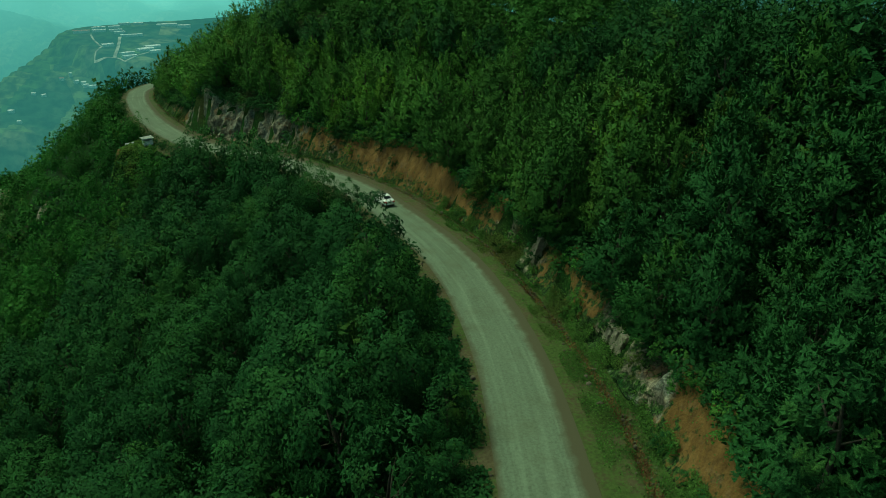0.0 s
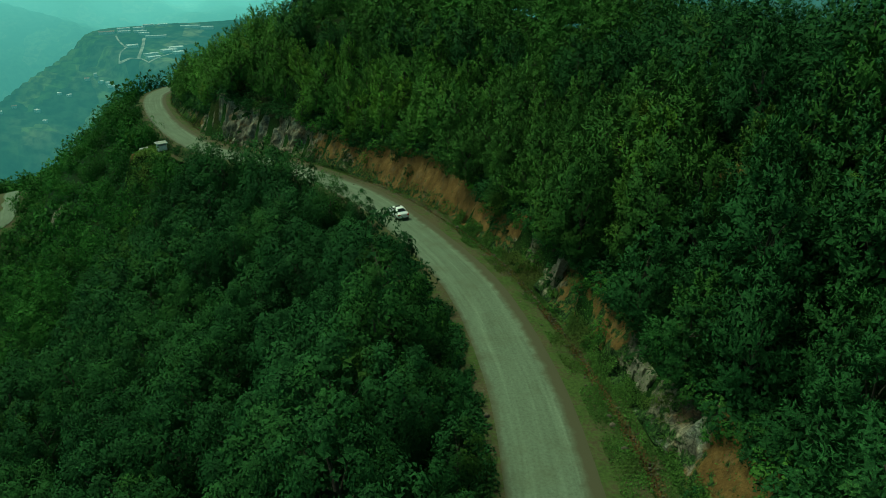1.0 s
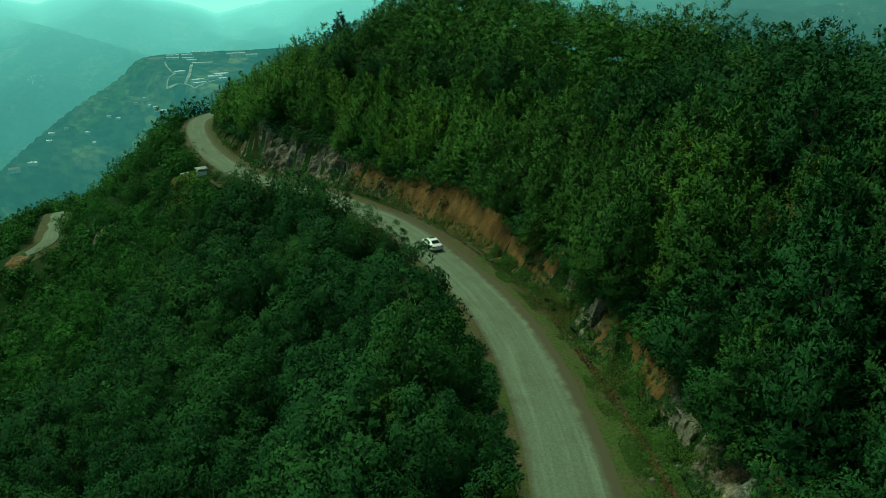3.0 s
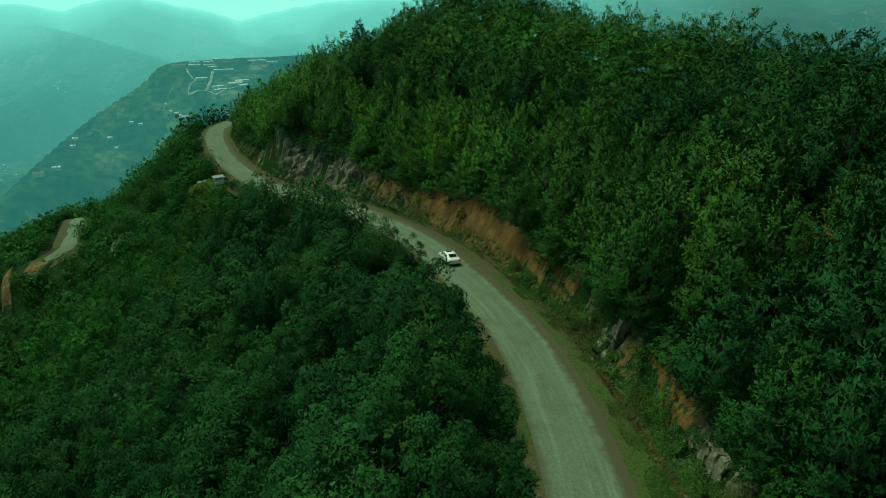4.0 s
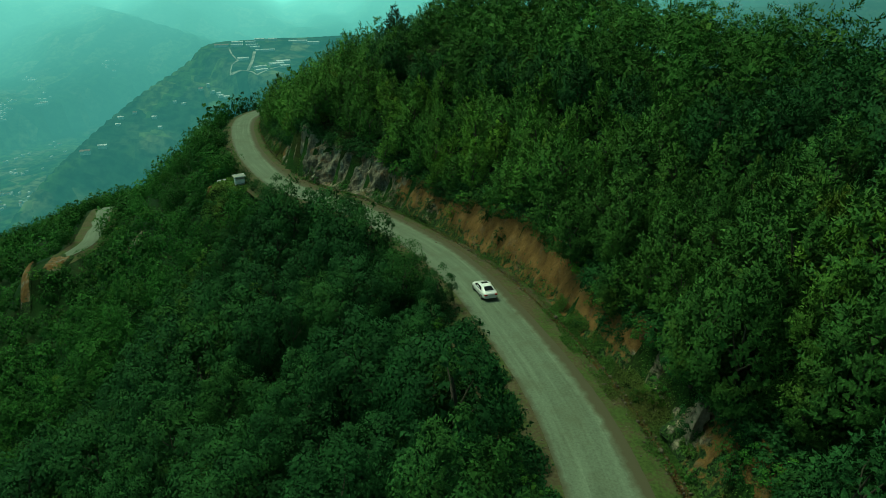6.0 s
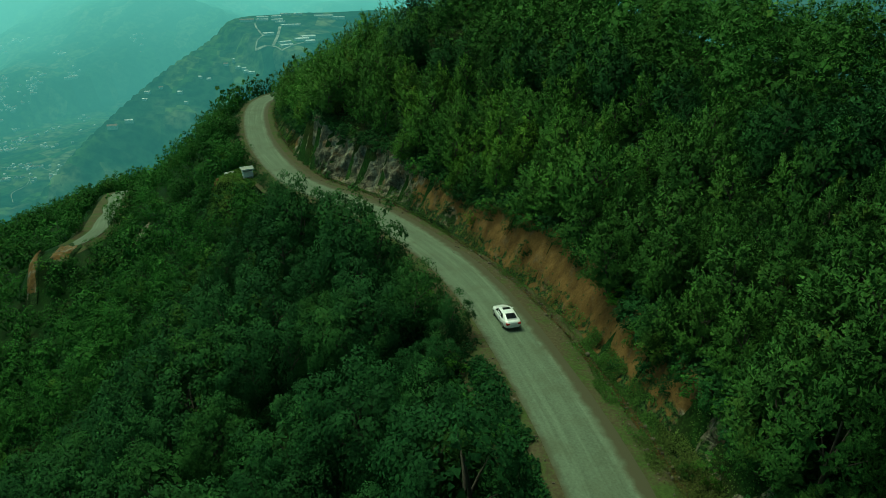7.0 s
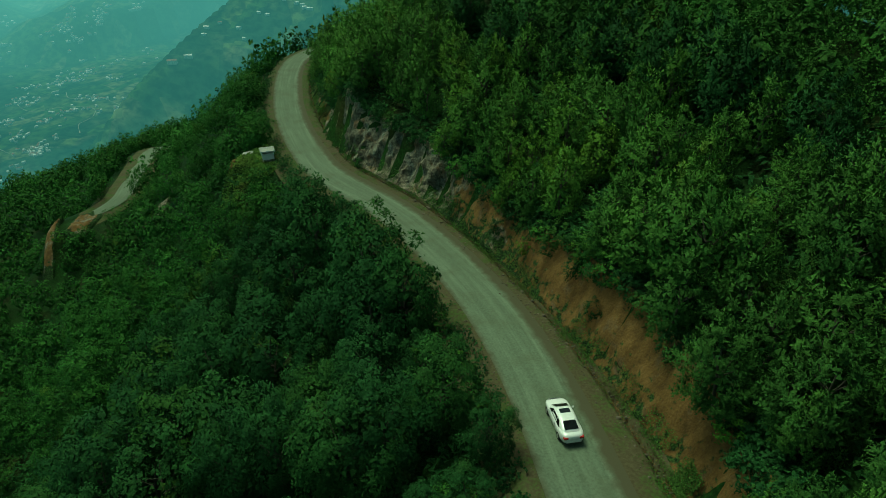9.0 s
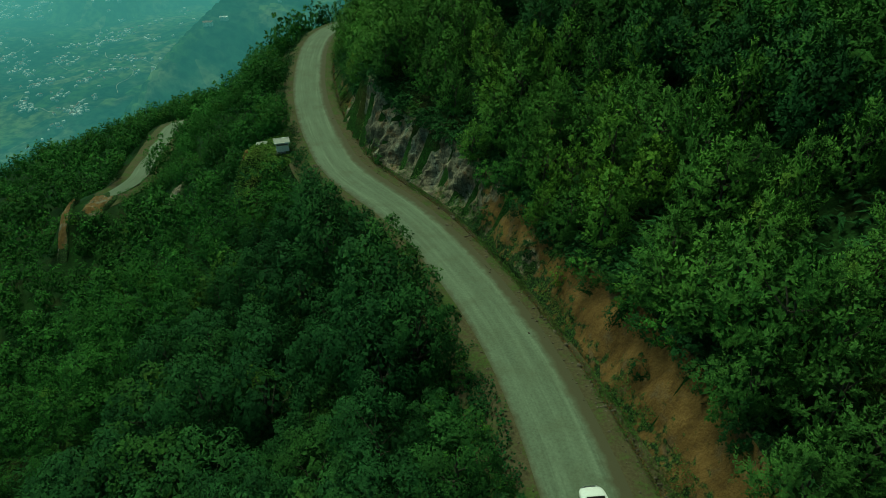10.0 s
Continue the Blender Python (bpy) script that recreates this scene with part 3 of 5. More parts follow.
tagged(verge, "narrow earth and grass verge above the drop", "verge", kind="structure")


ROCKY = along([0, 33, 37, 45, 49, 58, 61, 69, 73, 112, 114, 117, 122, 127, 150, 156, 220], [0.0, 0.0, 0.9, 0.8, 0.1, 0.2, 0.8, 0.7, 0.0, 0.05, 0.6, 0.15, 0.5, 0.95, 0.95, 0.35, 0.3])
GREEN = along([0, 30, 38, 44, 60, 74, 80, 104, 112, 124, 130, 148, 156, 166, 220], [0.32, 0.27, 0.4, 0.5, 0.4, 0.4, 0.2, 0.22, 0.42, 0.36, 0.0, 0.0, 0.15, 0.5, 0.7])


def bank_height(i, d, t, x, y):
    """From the foot, up the face, over the lip."""
    u = t / 0.66
    rise = np.where(u < 0.24, 0.75 * u, 0.18 + (u - 0.24) / 0.76 * 0.82)
    return np.where(u < 1, CUT[i][:, None] * rise, CUT[i][:, None] + 0.5 * (d - TOP[i][:, None]) + 0.15) - 0.35 * (t < 0.02) - 1.0 * (t > 0.98)


def bank_rough(idx, d, t, v):
    s = RS[idx][:, None] + 0 * d
    hgt = CUT[idx][:, None] * t[None, :]
    rock = ROCKY[idx][:, None]
    k = (step(0, 0.12, t) * step(0.86, 0.6, t))[None, :]
    push = (0.42 + 0.6 * rock) * (fbm(s, hgt * 0.7, 5.0, 51, 4) + 0.5 * vnoise(s + 0.4 * hgt, hgt * 0.7, 1.6, 57))
    push = push + 0.30 * rock * np.floor(fbm(s + 0.7 * hgt, hgt * 1.3, 2.6, 53, 3) * 5) / 5 + 0.35 * rock * np.floor(3 * vnoise(s - 0.3 * hgt, 1.4 * hgt, 1.0, 54)) / 3 + (0.08 + 0.16 * rock) * vnoise(s, hgt, 0.7, 59) + (0.05 + 0.09 * rock) * vnoise(s, hgt, 0.33, 60) - 0.16 * (1 - rock) * np.abs(vnoise(s + 0.3 * hgt, 0.15 * hgt, 1.5, 61))
    push = push * k
    lip = 0.45 * vnoise(s, 0 * s, 4.5, 58) * (step(0.3, 0.6, t) * step(1.0, 0.8, t))[None, :]
    return np.stack([-RN[idx, 0][:, None] * push, -RN[idx, 1][:, None] * push, 0.25 * push + lip], -1)


first, last = int(np.argmax(KEY >= 2)), int(np.argmax(KEY >= 230))
bank = ribbon("bank", FOOT + 0.3, TOP + 2.4, 38, bank_height, CUTM, first, last, True, extra=bank_rough)
bank.data.polygons.foreach_set("use_smooth", np.repeat(ROCKY[first:last - 1] < 0.45, 37))      # rock keeps its edges
tagged(bank, "orange earth and grey rock road cut, overgrown in places", "bank", kind="structure")
for key, row in (("rock", ROCKY), ("green", GREEN)):
    at = bank.data.attributes.new(key, "FLOAT", "POINT")
    low = np.linspace(1, 0, 38)[None, :]
    at.data.foreach_set("value", (row[first:last, None] + (0.35 * np.maximum(low - 0.6, 0) * 2.5 + 0.6 * (low < 0.3) if key == "green" else 0) + 0 * low).astype(np.float32).ravel())

LN = np.gradient(LP[:, :2], axis=0)
LN /= np.linalg.norm(LN, axis=1)[:, None]
LN = np.stack([LN[:, 1], -LN[:, 0]], 1)
road = ribbon("road_lower", -1.9 + 0.5 * vnoise(LS, 0 * LS, 7, 48), (2.2 + 0.4 * vnoise(LS, 0 * LS, 6, 49)) * step(-2, 9, LS), 11, lambda i, d, t, x, y: 0.20 + 0.03 * vnoise(x, y, 1.3, 41), ROADM, line=LP, normals=LN, along_s=LS)
tagged(road, "lower turn of the gravel road among trees", "road", kind="structure")
verge = ribbon("verge_lower", -4.6, 4.6, 17, lambda i, d, t, x, y: 0.02 + 0.14 * vnoise(x, y, 1.6, 47) * np.abs(2 * t - 1), VERGEM, line=LP, normals=LN, along_s=LS)
tagged(verge, "bare brown earth beside the lower road", "verge", kind="structure")


# ---------------------------------------------------------------- trees
def unit(v):
    return v / np.maximum(np.linalg.norm(v, axis=-1, keepdims=True), 1e-9)


b = bmesh.new()
bmesh.ops.create_icosphere(b, subdivisions=1, radius=1)
PEBBLE = np.array([v.co[:] for v in b.verts]), np.array([[v.index for v in f.verts] for f in b.faces])
b.free()


def kites(p, out, rng, length, width, up=0.5, spray=False, lift=-0.15):
    """Leaves as folded kites, or as three-cornered sprays, at the points p, facing out: n x 4 (or 3) x 3."""
    n = unit(0.8 * out + up * np.array([0, 0, 1.0]) + 0.36 * rng.normal(size=p.shape))
    d = out + 0.6 * rng.normal(size=p.shape) + np.array([0, 0, lift])
    d = unit(d - n * (d * n).sum(1, keepdims=True))
    s = np.cross(n, d)
    k = rng.uniform(0.65, 1.3, (len(p), 1))
    if spray:
        return np.stack([p + s * width * 0.5 * k, p + d * length * k, p - s * width * 0.5 * k], 1)
    mid = p + d * length * 0.45 * k
    return np.stack([p, mid + s * width * 0.5 * k - n * 0.12 * width, p + d * length * k, mid - s * width * 0.5 * k - n * 0.12 * width], 1)


FORMS = {                                    # crown base; girth over its height; how steeply boughs rise, low and high; sprays or clumps
    "beech": dict(low=0.10, girth=lambda u: 0.5 * np.minimum(1, (u + 0.12) / 0.36) ** 0.6 * (1 - u ** 1.8) ** 0.95, rise=(0.15, 1.5), spray=True, lead=0.30),
    "crest": dict(low=0.22, girth=lambda u: 0.5 * np.minimum(1, (u + 0.15) / 0.35) ** 0.5 * (1 - u ** 2.6) ** 0.75, rise=(-0.1, 0.9), spray=True, lead=0.08),
    "pine": dict(low=0.18, girth=lambda u: 0.5 * np.minimum(1, (u + 0.2) / 0.3) ** 0.6 * (1 - u) ** 0.8, rise=(-0.2, 0.6), spray=True, lead=0.05),
    "broad": dict(low=0.16, girth=lambda u: 0.5 * np.minimum(1, (u + 0.12) / 0.38) ** 0.6 * (1 - u ** 2.3) ** 0.7, rise=(0.0, 1.0), spray=False, lead=0.0),
    "bush": dict(low=0.0, girth=lambda u: 0.5 * np.minimum(1, (u + 0.3) / 0.5) ** 0.5 * (1 - u ** 2.4) ** 0.7, rise=(0.1, 1.0), spray=False, lead=0.0),
}


def crown_arrays(rng, form, boughs, twigs, leaves, length, width, rings=6):
    """A crown for a tree of height 1 and crown diameter 1: boughs end in flat sprays of leaves on alternate twigs,
    or in rounded clumps. Leaves, n x 3 x 3, and their normals."""
    f = FORMS[form]
    up, low = np.array([0, 0, 1.0]), f["low"]
    lobes = rng.uniform(0, 6.28, 3)

    def surface(u, az):
        r = f["girth"](u) * (1 + 0.16 * np.sin(2 * az + lobes[0] + 3 * u) + 0.12 * np.sin(3 * az + lobes[1] - 5 * u) + 0.08 * np.sin(5 * az + lobes[2] + 9 * u))
        return np.stack([r * np.cos(az), r * np.sin(az), low + (0.97 - low) * u], -1)

    leaf, lay = [], []
    for k in range(boughs):
        u = 1 - ((k + rng.uniform(0.1, 0.9)) / boughs) ** 0.62 * 0.97
        az = 2.4 * k + rng.uniform(-0.4, 0.4)
        tip = surface(np.array(u), np.array(az))
        out = np.array([math.cos(az), math.sin(az), 0.0])
        rise = f["rise"][0] + (f["rise"][1] - f["rise"][0]) * u + rng.normal() * 0.15
        reach = max(0.16, float(np.hypot(tip[0], tip[1]))) * rng.uniform(0.92, 1.2)
        axis, across = unit(out + up * rise), np.cross(up, out)
        if f["spray"]:
            t = 1.12 - 0.62 * (np.arange(twigs) + rng.uniform(0, 1, twigs)) / twigs
            sign = np.where(np.arange(twigs) % 2, 1.0, -1.0)
            base = tip + axis * (reach * (t - 1.0))[:, None] - up * (0.10 * reach * np.maximum(t - 0.6, 0))[:, None] + rng.normal(size=(twigs, 3)) * 0.015
            way = unit(axis * rng.uniform(0.5, 1.1, (twigs, 1)) + across * (sign * rng.uniform(0.5, 1.0, twigs))[:, None] + up * rng.normal(0.12, 0.22, twigs)[:, None])
            long = (0.07 + 0.30 * reach) * (1.35 - 0.7 * t) * rng.uniform(0.7, 1.2, twigs)
            lead = rng.random(twigs) < f["lead"] * (0.3 + u)
            way[lead], long[lead] = unit(way[lead] * 0.5 + up), long[lead] * 1.25
            face = unit(up * 1.1 + 0.45 * out + rng.normal(size=(twigs, 3)) * 0.30)
            plane = unit(np.cross(way, face))
            j = (np.arange(leaves)[None, :] + rng.uniform(0, 1, (twigs, leaves))) / leaves
            alt = np.where(np.arange(leaves) % 2, 1.0, -1.0)[None, :, None]
            p = base[:, None, :] + way[:, None, :] * (long[:, None] * j)[..., None] + rng.normal(size=(twigs, leaves, 3)) * 0.010
            d = unit(way[:, None, :] * (0.55 + 0.5 * j[..., None]) + plane[:, None, :] * alt + rng.normal(size=p.shape) * 0.3)
            n = unit(face[:, None, :] + rng.normal(size=p.shape) * 0.35)
        else:
            clump = rng.uniform(0.13, 0.25) * (0.80 + 0.5 * reach)
            normal = unit(out * (1 - 0.8 * u) + up * (0.35 + 0.8 * u))
            o = unit(0.62 * normal + up * 0.50 + rng.normal(size=(twigs * leaves, 3)) * 0.58)
            p = tip - normal * clump * 0.45 + o * clump * rng.uniform(0.70, 1.10, (twigs * leaves, 1)) * np.array([0.95, 0.95, 1.05])
            d = o * 0.4 + rng.normal(size=p.shape) * 0.8 + up * 0.1
            n = unit(o + up * 0.2 + rng.normal(size=p.shape) * 0.32)
            d = unit(d - n * (d * n).sum(-1, keepdims=True) * 0.8)
        w = unit(np.cross(n, d)) * width * 0.5 * rng.uniform(0.75, 1.3, (*p.shape[:-1], 1))
        e = d * length * rng.uniform(0.7, 1.25, (*p.shape[:-1], 1))
        leaf.append(np.stack([p + w, p + e, p - w], -2).reshape(-1, 3, 3))
        swell = o if not f["spray"] else (p - tip) / (0.5 * reach) + up * 0.6 + 0.3 * out
        lay.append(swell.reshape(-1, 3))
    m = rings * 36                           # inner leaves that close the crown under the outer ones
    u = 1 - rng.uniform(0, 1, m) ** 0.62
    az = 2.4 * np.arange(m)
    p = surface(u, az) * (0.74, 0.74, 0.88) + rng.normal(size=(m, 3)) * 0.012
    o = unit(np.stack([np.cos(az) * (1 - 0.8 * u), np.sin(az) * (1 - 0.8 * u), 0.2 + 0.9 * u], -1) + rng.normal(size=(m, 3)) * 0.22)
    d = unit(np.cross(o, rng.normal(size=(m, 3))))
    size = 0.50 / math.sqrt(m) * rng.uniform(0.8, 1.25, (m, 1))
    w = np.cross(o, d) * size
    inner = np.stack([p + w - 0.5 * d * size, p + d * size * 1.1, p - w - 0.5 * d * size], 1)
    leaf, lay = np.concatenate(leaf + [inner]), np.concatenate(lay + [o])
    # leaves turn their face outwards; their normals lean to the swell of the bough and the crown
    own = unit(np.cross(leaf[:, 1] - leaf[:, 0], leaf[:, 2] - leaf[:, 0]))
    mid = leaf.mean(1)
    dome = unit(unit(lay) * 0.8 + unit((mid - (0, 0, 0.42)) / (0.5, 0.5, 0.6)) * 0.8 + up * 0.15)
    away = (own * dome).sum(1) < 0
    leaf[away] = leaf[away][:, ::-1]
    own[away] *= -1
    return leaf, unit(0.72 * dome + 0.42 * own)


def crown_mesh(name, data, size, high, mat):
    leaf, nrm = data
    me = raw_mesh(name, leaf.reshape(-1, 3) * np.array([size, size, high]), [(np.arange(len(leaf) * 3).reshape(-1, 3), 0)], True)
    me.normals_split_custom_set_from_vertices(np.repeat(nrm, 3, 0).astype(np.float32))
    me.materials.append(mat)
    return me


def trunk_mesh(rng, high, girth):
    """A tapered trunk with a few limbs."""
    vs, fs = [], []

    def limb(a, b, r0, r1, bend):
        rows = 4
        base = sum(len(v) for v in vs)
        a, b = np.array(a, float), np.array(b, float)
        d = unit(b - a)
        u = unit(np.cross(d, (0.3, 0.9, 0.1)))
        w = np.cross(d, u)
        ring = []
        for k in range(rows):
            t = k / (rows - 1)
            c = a + (b - a) * t + bend * math.sin(math.pi * t)
            r = r0 + (r1 - r0) * t
            for q in range(6):
                ang = q * math.pi / 3
                ring.append(c + r * (math.cos(ang) * u + math.sin(ang) * w))
        vs.append(np.array(ring))
        for k in range(rows - 1):
            for q in range(6):
                i, j = base + k * 6 + q, base + k * 6 + (q + 1) % 6
                fs.append((i, j, j + 6, i + 6))

    limb((0, 0, -0.5), (0, 0, high * 0.66), girth, girth * 0.25, rng.normal(size=3) * 0.12)
    for k in range(5):
        a = 2.4 * k
        z = high * rng.uniform(0.25, 0.5)
        limb((0, 0, z), (high * 0.17 * math.cos(a), high * 0.17 * math.sin(a), z + high * 0.2), girth * 0.4, girth * 0.1, rng.normal(size=3) * 0.08)
    me = raw_mesh("trunk", np.vstack(vs), [(np.array(fs), 0)], True)
    me.materials.append(BARK)
    return me


rng = np.random.default_rng(7)
KIND = {}
for kind, form, mat, near, full, mid, far in (
        ("up", "beech", LEAF_UP, (44, 11, 11, 0.042, 0.023), (32, 8, 9, 0.050, 0.028), (24, 7, 6, 0.046, 0.027, 3), (10, 4, 4, 0.12, 0.07, 1)),
        ("down", "broad", LEAF_DOWN, (24, 15, 15, 0.030, 0.021), (20, 11, 10, 0.042, 0.031), (17, 7, 7, 0.040, 0.030, 3), (9, 4, 4, 0.10, 0.08, 1)),
        ("ridge", "crest", LEAF_DOWN, (46, 8, 10, 0.034, 0.020), (46, 8, 10, 0.034, 0.020), (34, 6, 7, 0.038, 0.023, 3), (12, 4, 4, 0.10, 0.07, 1))):
    high, wide = {"up": (7.0, 4.8), "down": (8.0, 5.4), "ridge": (8.0, 6.2)}[kind]
    fine, shapes = ([crown_arrays(rng, form, *size) for _ in range(5)] for size in (near, full))
    KIND[kind] = dict(high=high, wide=wide, mat=mat, mid=[crown_arrays(rng, form, *mid) for _ in range(6)], far=[crown_arrays(rng, form, *far) for _ in range(5)],
                      trunks=[trunk_mesh(rng, high, 0.13 if kind == "up" else 0.17) for _ in range(2)],
                      crowns={leaf: [[crown_mesh("crown", d, wide, high, leaf) for d in row] for row in (fine, shapes)] for leaf in ((LEAF_UP, LEAF_DOWN, LEAF_UP_LIGHTENED) if kind == "up" else (mat,))})

# where trees stand: a jittered lattice thinned by road, clearings, sightlines, reach and the camera's view
def lattice_points(x0, x1, y0, y1, gap, seed):
    r = np.random.default_rng(seed)
    a, b = np.meshgrid(np.arange(x0, x1, gap), np.arange(y0, y1, gap * 0.87), indexing="ij")
    a = a + (np.arange(a.shape[1]) % 2)[None, :] * gap / 2
    a, b = a + r.uniform(-0.42, 0.42, a.shape) * gap, b + r.uniform(-0.42, 0.42, b.shape) * gap
    return a.ravel(), b.ravel()


# some of these gaps only open the camera's view to ledge, slips and shelter
BARE = [(-67.6, 141, 5.2), (-63, 137.5, 3.0), (-126, 155.5, 4.5), (-137, 157, 2.5), (-133, 149.5, 3.2), (-129, 143, 3.0), (-124, 140, 2.5), (-99.5, 150, 3.2), (-95.5, 145.5, 3.0), (25.2, 60.6, 3.0), (22.6, 58.6, 2.2)]


def standing(x, y):
    i, d = side(x, y)
    ok = ((d > TOP[i] + np.where((KEY[i] > 126) & (KEY[i] < 150), 2.4, 0.2)) & (d < 62)) | (d < -5.6)
    ok &= nearest(x, y, LP)[1] > 4.4
    for cx, cy, r in BARE:
        ok &= np.hypot(x - cx, y - cy) > r
    ok &= (x > 4 - 1.27 * y) & (x < 14 + 0.75 * y) & (y > 8)
    return ok, i, d


x, y = lattice_points(-112, 75, 8, 250, 4.2, 3)
ok, i, d = standing(x, y)
sel = ok & (d > 0)
sel &= (d < 28) | (KEY[i] > 150)
up = np.stack([x[sel], y[sel], d[sel], i[sel]], 1)
x, y = lattice_points(-60, 75, 8, 250, 5.2, 4)
ok, i, d = standing(x, y)
sel = ok & (d >= 27) & (KEY[i] <= 150)
ridge = np.stack([x[sel], y[sel], d[sel], i[sel]], 1)
x, y = lattice_points(-150, 30, 8, 260, 5.6, 5)
ok, i, d = standing(x, y)
sel = ok & (d < 0) & ~((x < -55) & (y > 105))
down = np.stack([x[sel], y[sel], d[sel], i[sel]], 1)
x, y = lattice_points(-150, -55, 105, 260, 4.7, 6)
ok, i, d = standing(x, y)
sel = ok & (d < 0)
down = np.vstack([down, np.stack([x[sel], y[sel], d[sel], i[sel]], 1)])
x, y = lattice_points(-340, -150, 60, 420, 6.0, 9)
ok, i, d = standing(x, y)
distant = np.stack([x[ok], y[ok], d[ok], i[ok]], 1)
x, y = lattice_points(-150, 60, 260, 340, 6.0, 10)
ok, i, d = standing(x, y)
distant = np.vstack([distant, np.stack([x[ok], y[ok], d[ok], i[ok]], 1)])


def tall(x, y, d, i):
    """Height of a tree at that place."""
    k = KEY[int(i)]
    if d > 0:
        h = 6.8 + 1.3 * vnoise(x, y, 14, 61) + (1.6 if k < 62 else 0) + 2.8 * float(step(24, 34, np.array(d))) * float(step(160, 130, np.array(k)))
    else:
        h = 9.0 + 1.8 * vnoise(x, y, 16, 63)
        h -= 1.8 * float(step(112, 132, np.array(k))) * float(step(9, 18, np.array(-d)))
        h -= 1.4 * float(step(130, 142, np.array(k)))
        h += 2.5 * float(step(60, 30, np.array(y))) * float(step(20, 10, np.array(-d)))
        rank = float(step(98, 106, np.array(k))) * float(step(134, 124, np.array(k)))
        h += 3.0 * rank * float(step(17, 12, np.array(-d)))
        h = min(h, 0.45 * (-d - 4) + (-d - 4.6) * 0.95 + 2.4 + 2.8 * rank * float(step(6.5, 8.5, np.array(-d))))
    return float(h)


def plant(kind, spots, count, name, label, cat, group, forest, forest_label):
    """The count trees nearest the walk are things; the others are joined into one stand."""
    info = KIND[kind]
    r = np.random.default_rng({"up": 11, "down": 12, "ridge": 13}[kind])
    mx, my = {"up": (9, 54), "down": (-18, 62), "ridge": (30, 80)}[kind]
    order = np.argsort(np.hypot(spots[:, 0] - mx, (spots[:, 1] - my) * 0.8))
    rest, turned, made, young, tones = [], [], [], [], []
    for n, q in enumerate(order):
        x, y, d, i = spots[q]
        h = tall(x, y, d, i) * (r.uniform(0.72, 1.38) if kind == "up" else r.uniform(0.68, 1.36))
        w = max(h, min(5.6, 1.7 * abs(d) - 7)) * info["wide"] / info["high"] * r.uniform(0.85, 1.2)
        z = float(land(x, y)[0])
        if d > 0 and d < TOP[int(i)] + 2.5:
            z = max(z, RP[int(i), 2] + CUT[int(i)] + 0.2)
        a = r.uniform(0, 2 * math.pi)
        if n < count:
            ob = empty(name, x, y, z)
            tagged(ob, label, cat, group)
            ob.matrix_basis = Matrix.LocRotScale((x, y, z), Euler((r.normal() * 0.05, r.normal() * 0.05, a)), (w / info["wide"], w / info["wide"], h / info["high"]))
            leaf = info["mat"]
            # near beeches get darker leaves to stand in for shade, far ones lightened leaves
            if kind == "up":
                tint = y - 0.5 * d + 10 * vnoise(x, y, 11, 95)
                leaf = LEAF_DOWN if y < 56 or d > 24 else LEAF_UP_LIGHTENED if tint > 95 else leaf
            pick = info["crowns"][leaf][0 if n < 80 else 1]
            for pn, me in (("trunk", info["trunks"][n % 2]), ("crown", pick[n % len(pick)])):
                p = new(pn, me)
                p.parent = ob
            made.append(ob)
        else:
            lf, nrm = info["mid"][n % 6] if math.hypot(x + 10, y - 60) < (108 if x < -60 and y < 150 else 160) else info["far"][n % 5]
            m = np.array([[math.cos(a) * w, -math.sin(a) * w, 0], [math.sin(a) * w, math.cos(a) * w, 0], [0, 0, h]])
            rest.append(lf.reshape(-1, 3) @ m.T + (x, y, z))
            turned.append(np.repeat(unit(nrm @ (m / (w, w, h)).T), 3, 0))
            # far trees of the stand take lightened leaves, in place of haze over them
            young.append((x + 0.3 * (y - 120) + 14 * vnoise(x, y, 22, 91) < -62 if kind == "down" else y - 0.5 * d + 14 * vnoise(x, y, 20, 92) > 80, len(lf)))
            tones.append((float(np.clip(r.normal(0, 0.2) + 0.16 * vnoise(x, y, 17, 97), -0.38, 0.5)), len(lf) * 3))
    lf = np.arange(sum(len(v) for v in rest)).reshape(-1, 3)
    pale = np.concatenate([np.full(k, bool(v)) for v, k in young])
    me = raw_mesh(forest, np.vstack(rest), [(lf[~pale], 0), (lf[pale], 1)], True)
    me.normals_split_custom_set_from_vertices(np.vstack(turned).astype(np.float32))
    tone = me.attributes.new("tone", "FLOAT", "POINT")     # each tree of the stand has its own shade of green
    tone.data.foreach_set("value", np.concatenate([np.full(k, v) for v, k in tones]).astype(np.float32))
    tagged(thing(forest, me, [info["mat"], LEAF_LIGHTENED if kind == "down" else LEAF_UP_LIGHTENED]), forest_label, "forest", kind="stuff")
    return made


plant("up", up, 230, "beech_tree", "young beech with upright leafy shoots on the slope above the road", "tree", "beeches above the road",
      "beech_wood", "dense green beech wood covering the hill above the road")
plant("ridge", ridge, 30, "ridge_tree", "tall round-crowned tree on the crest of the hill", "tree", "trees on the crest",
      "crest_wood", "dark green wood of tall trees along the crest")
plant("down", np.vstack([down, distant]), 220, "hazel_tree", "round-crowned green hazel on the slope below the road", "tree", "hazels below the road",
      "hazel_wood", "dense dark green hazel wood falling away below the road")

# a lone dark pine that stands above the crest
pine = empty("pine_tree", -43.5, 188.0, float(land(-43.5, 188.0)[0]))
tagged(pine, "dark pine rising above the other trees on the crest", "tree")
for pn, me in (("trunk", trunk_mesh(rng, 9.0, 0.2)), ("crown", crown_mesh("crown", crown_arrays(rng, "pine", 44, 8, 9, 0.05, 0.026), 6.4, 9.5, NEEDLES))):
    new(pn, me).parent = pine

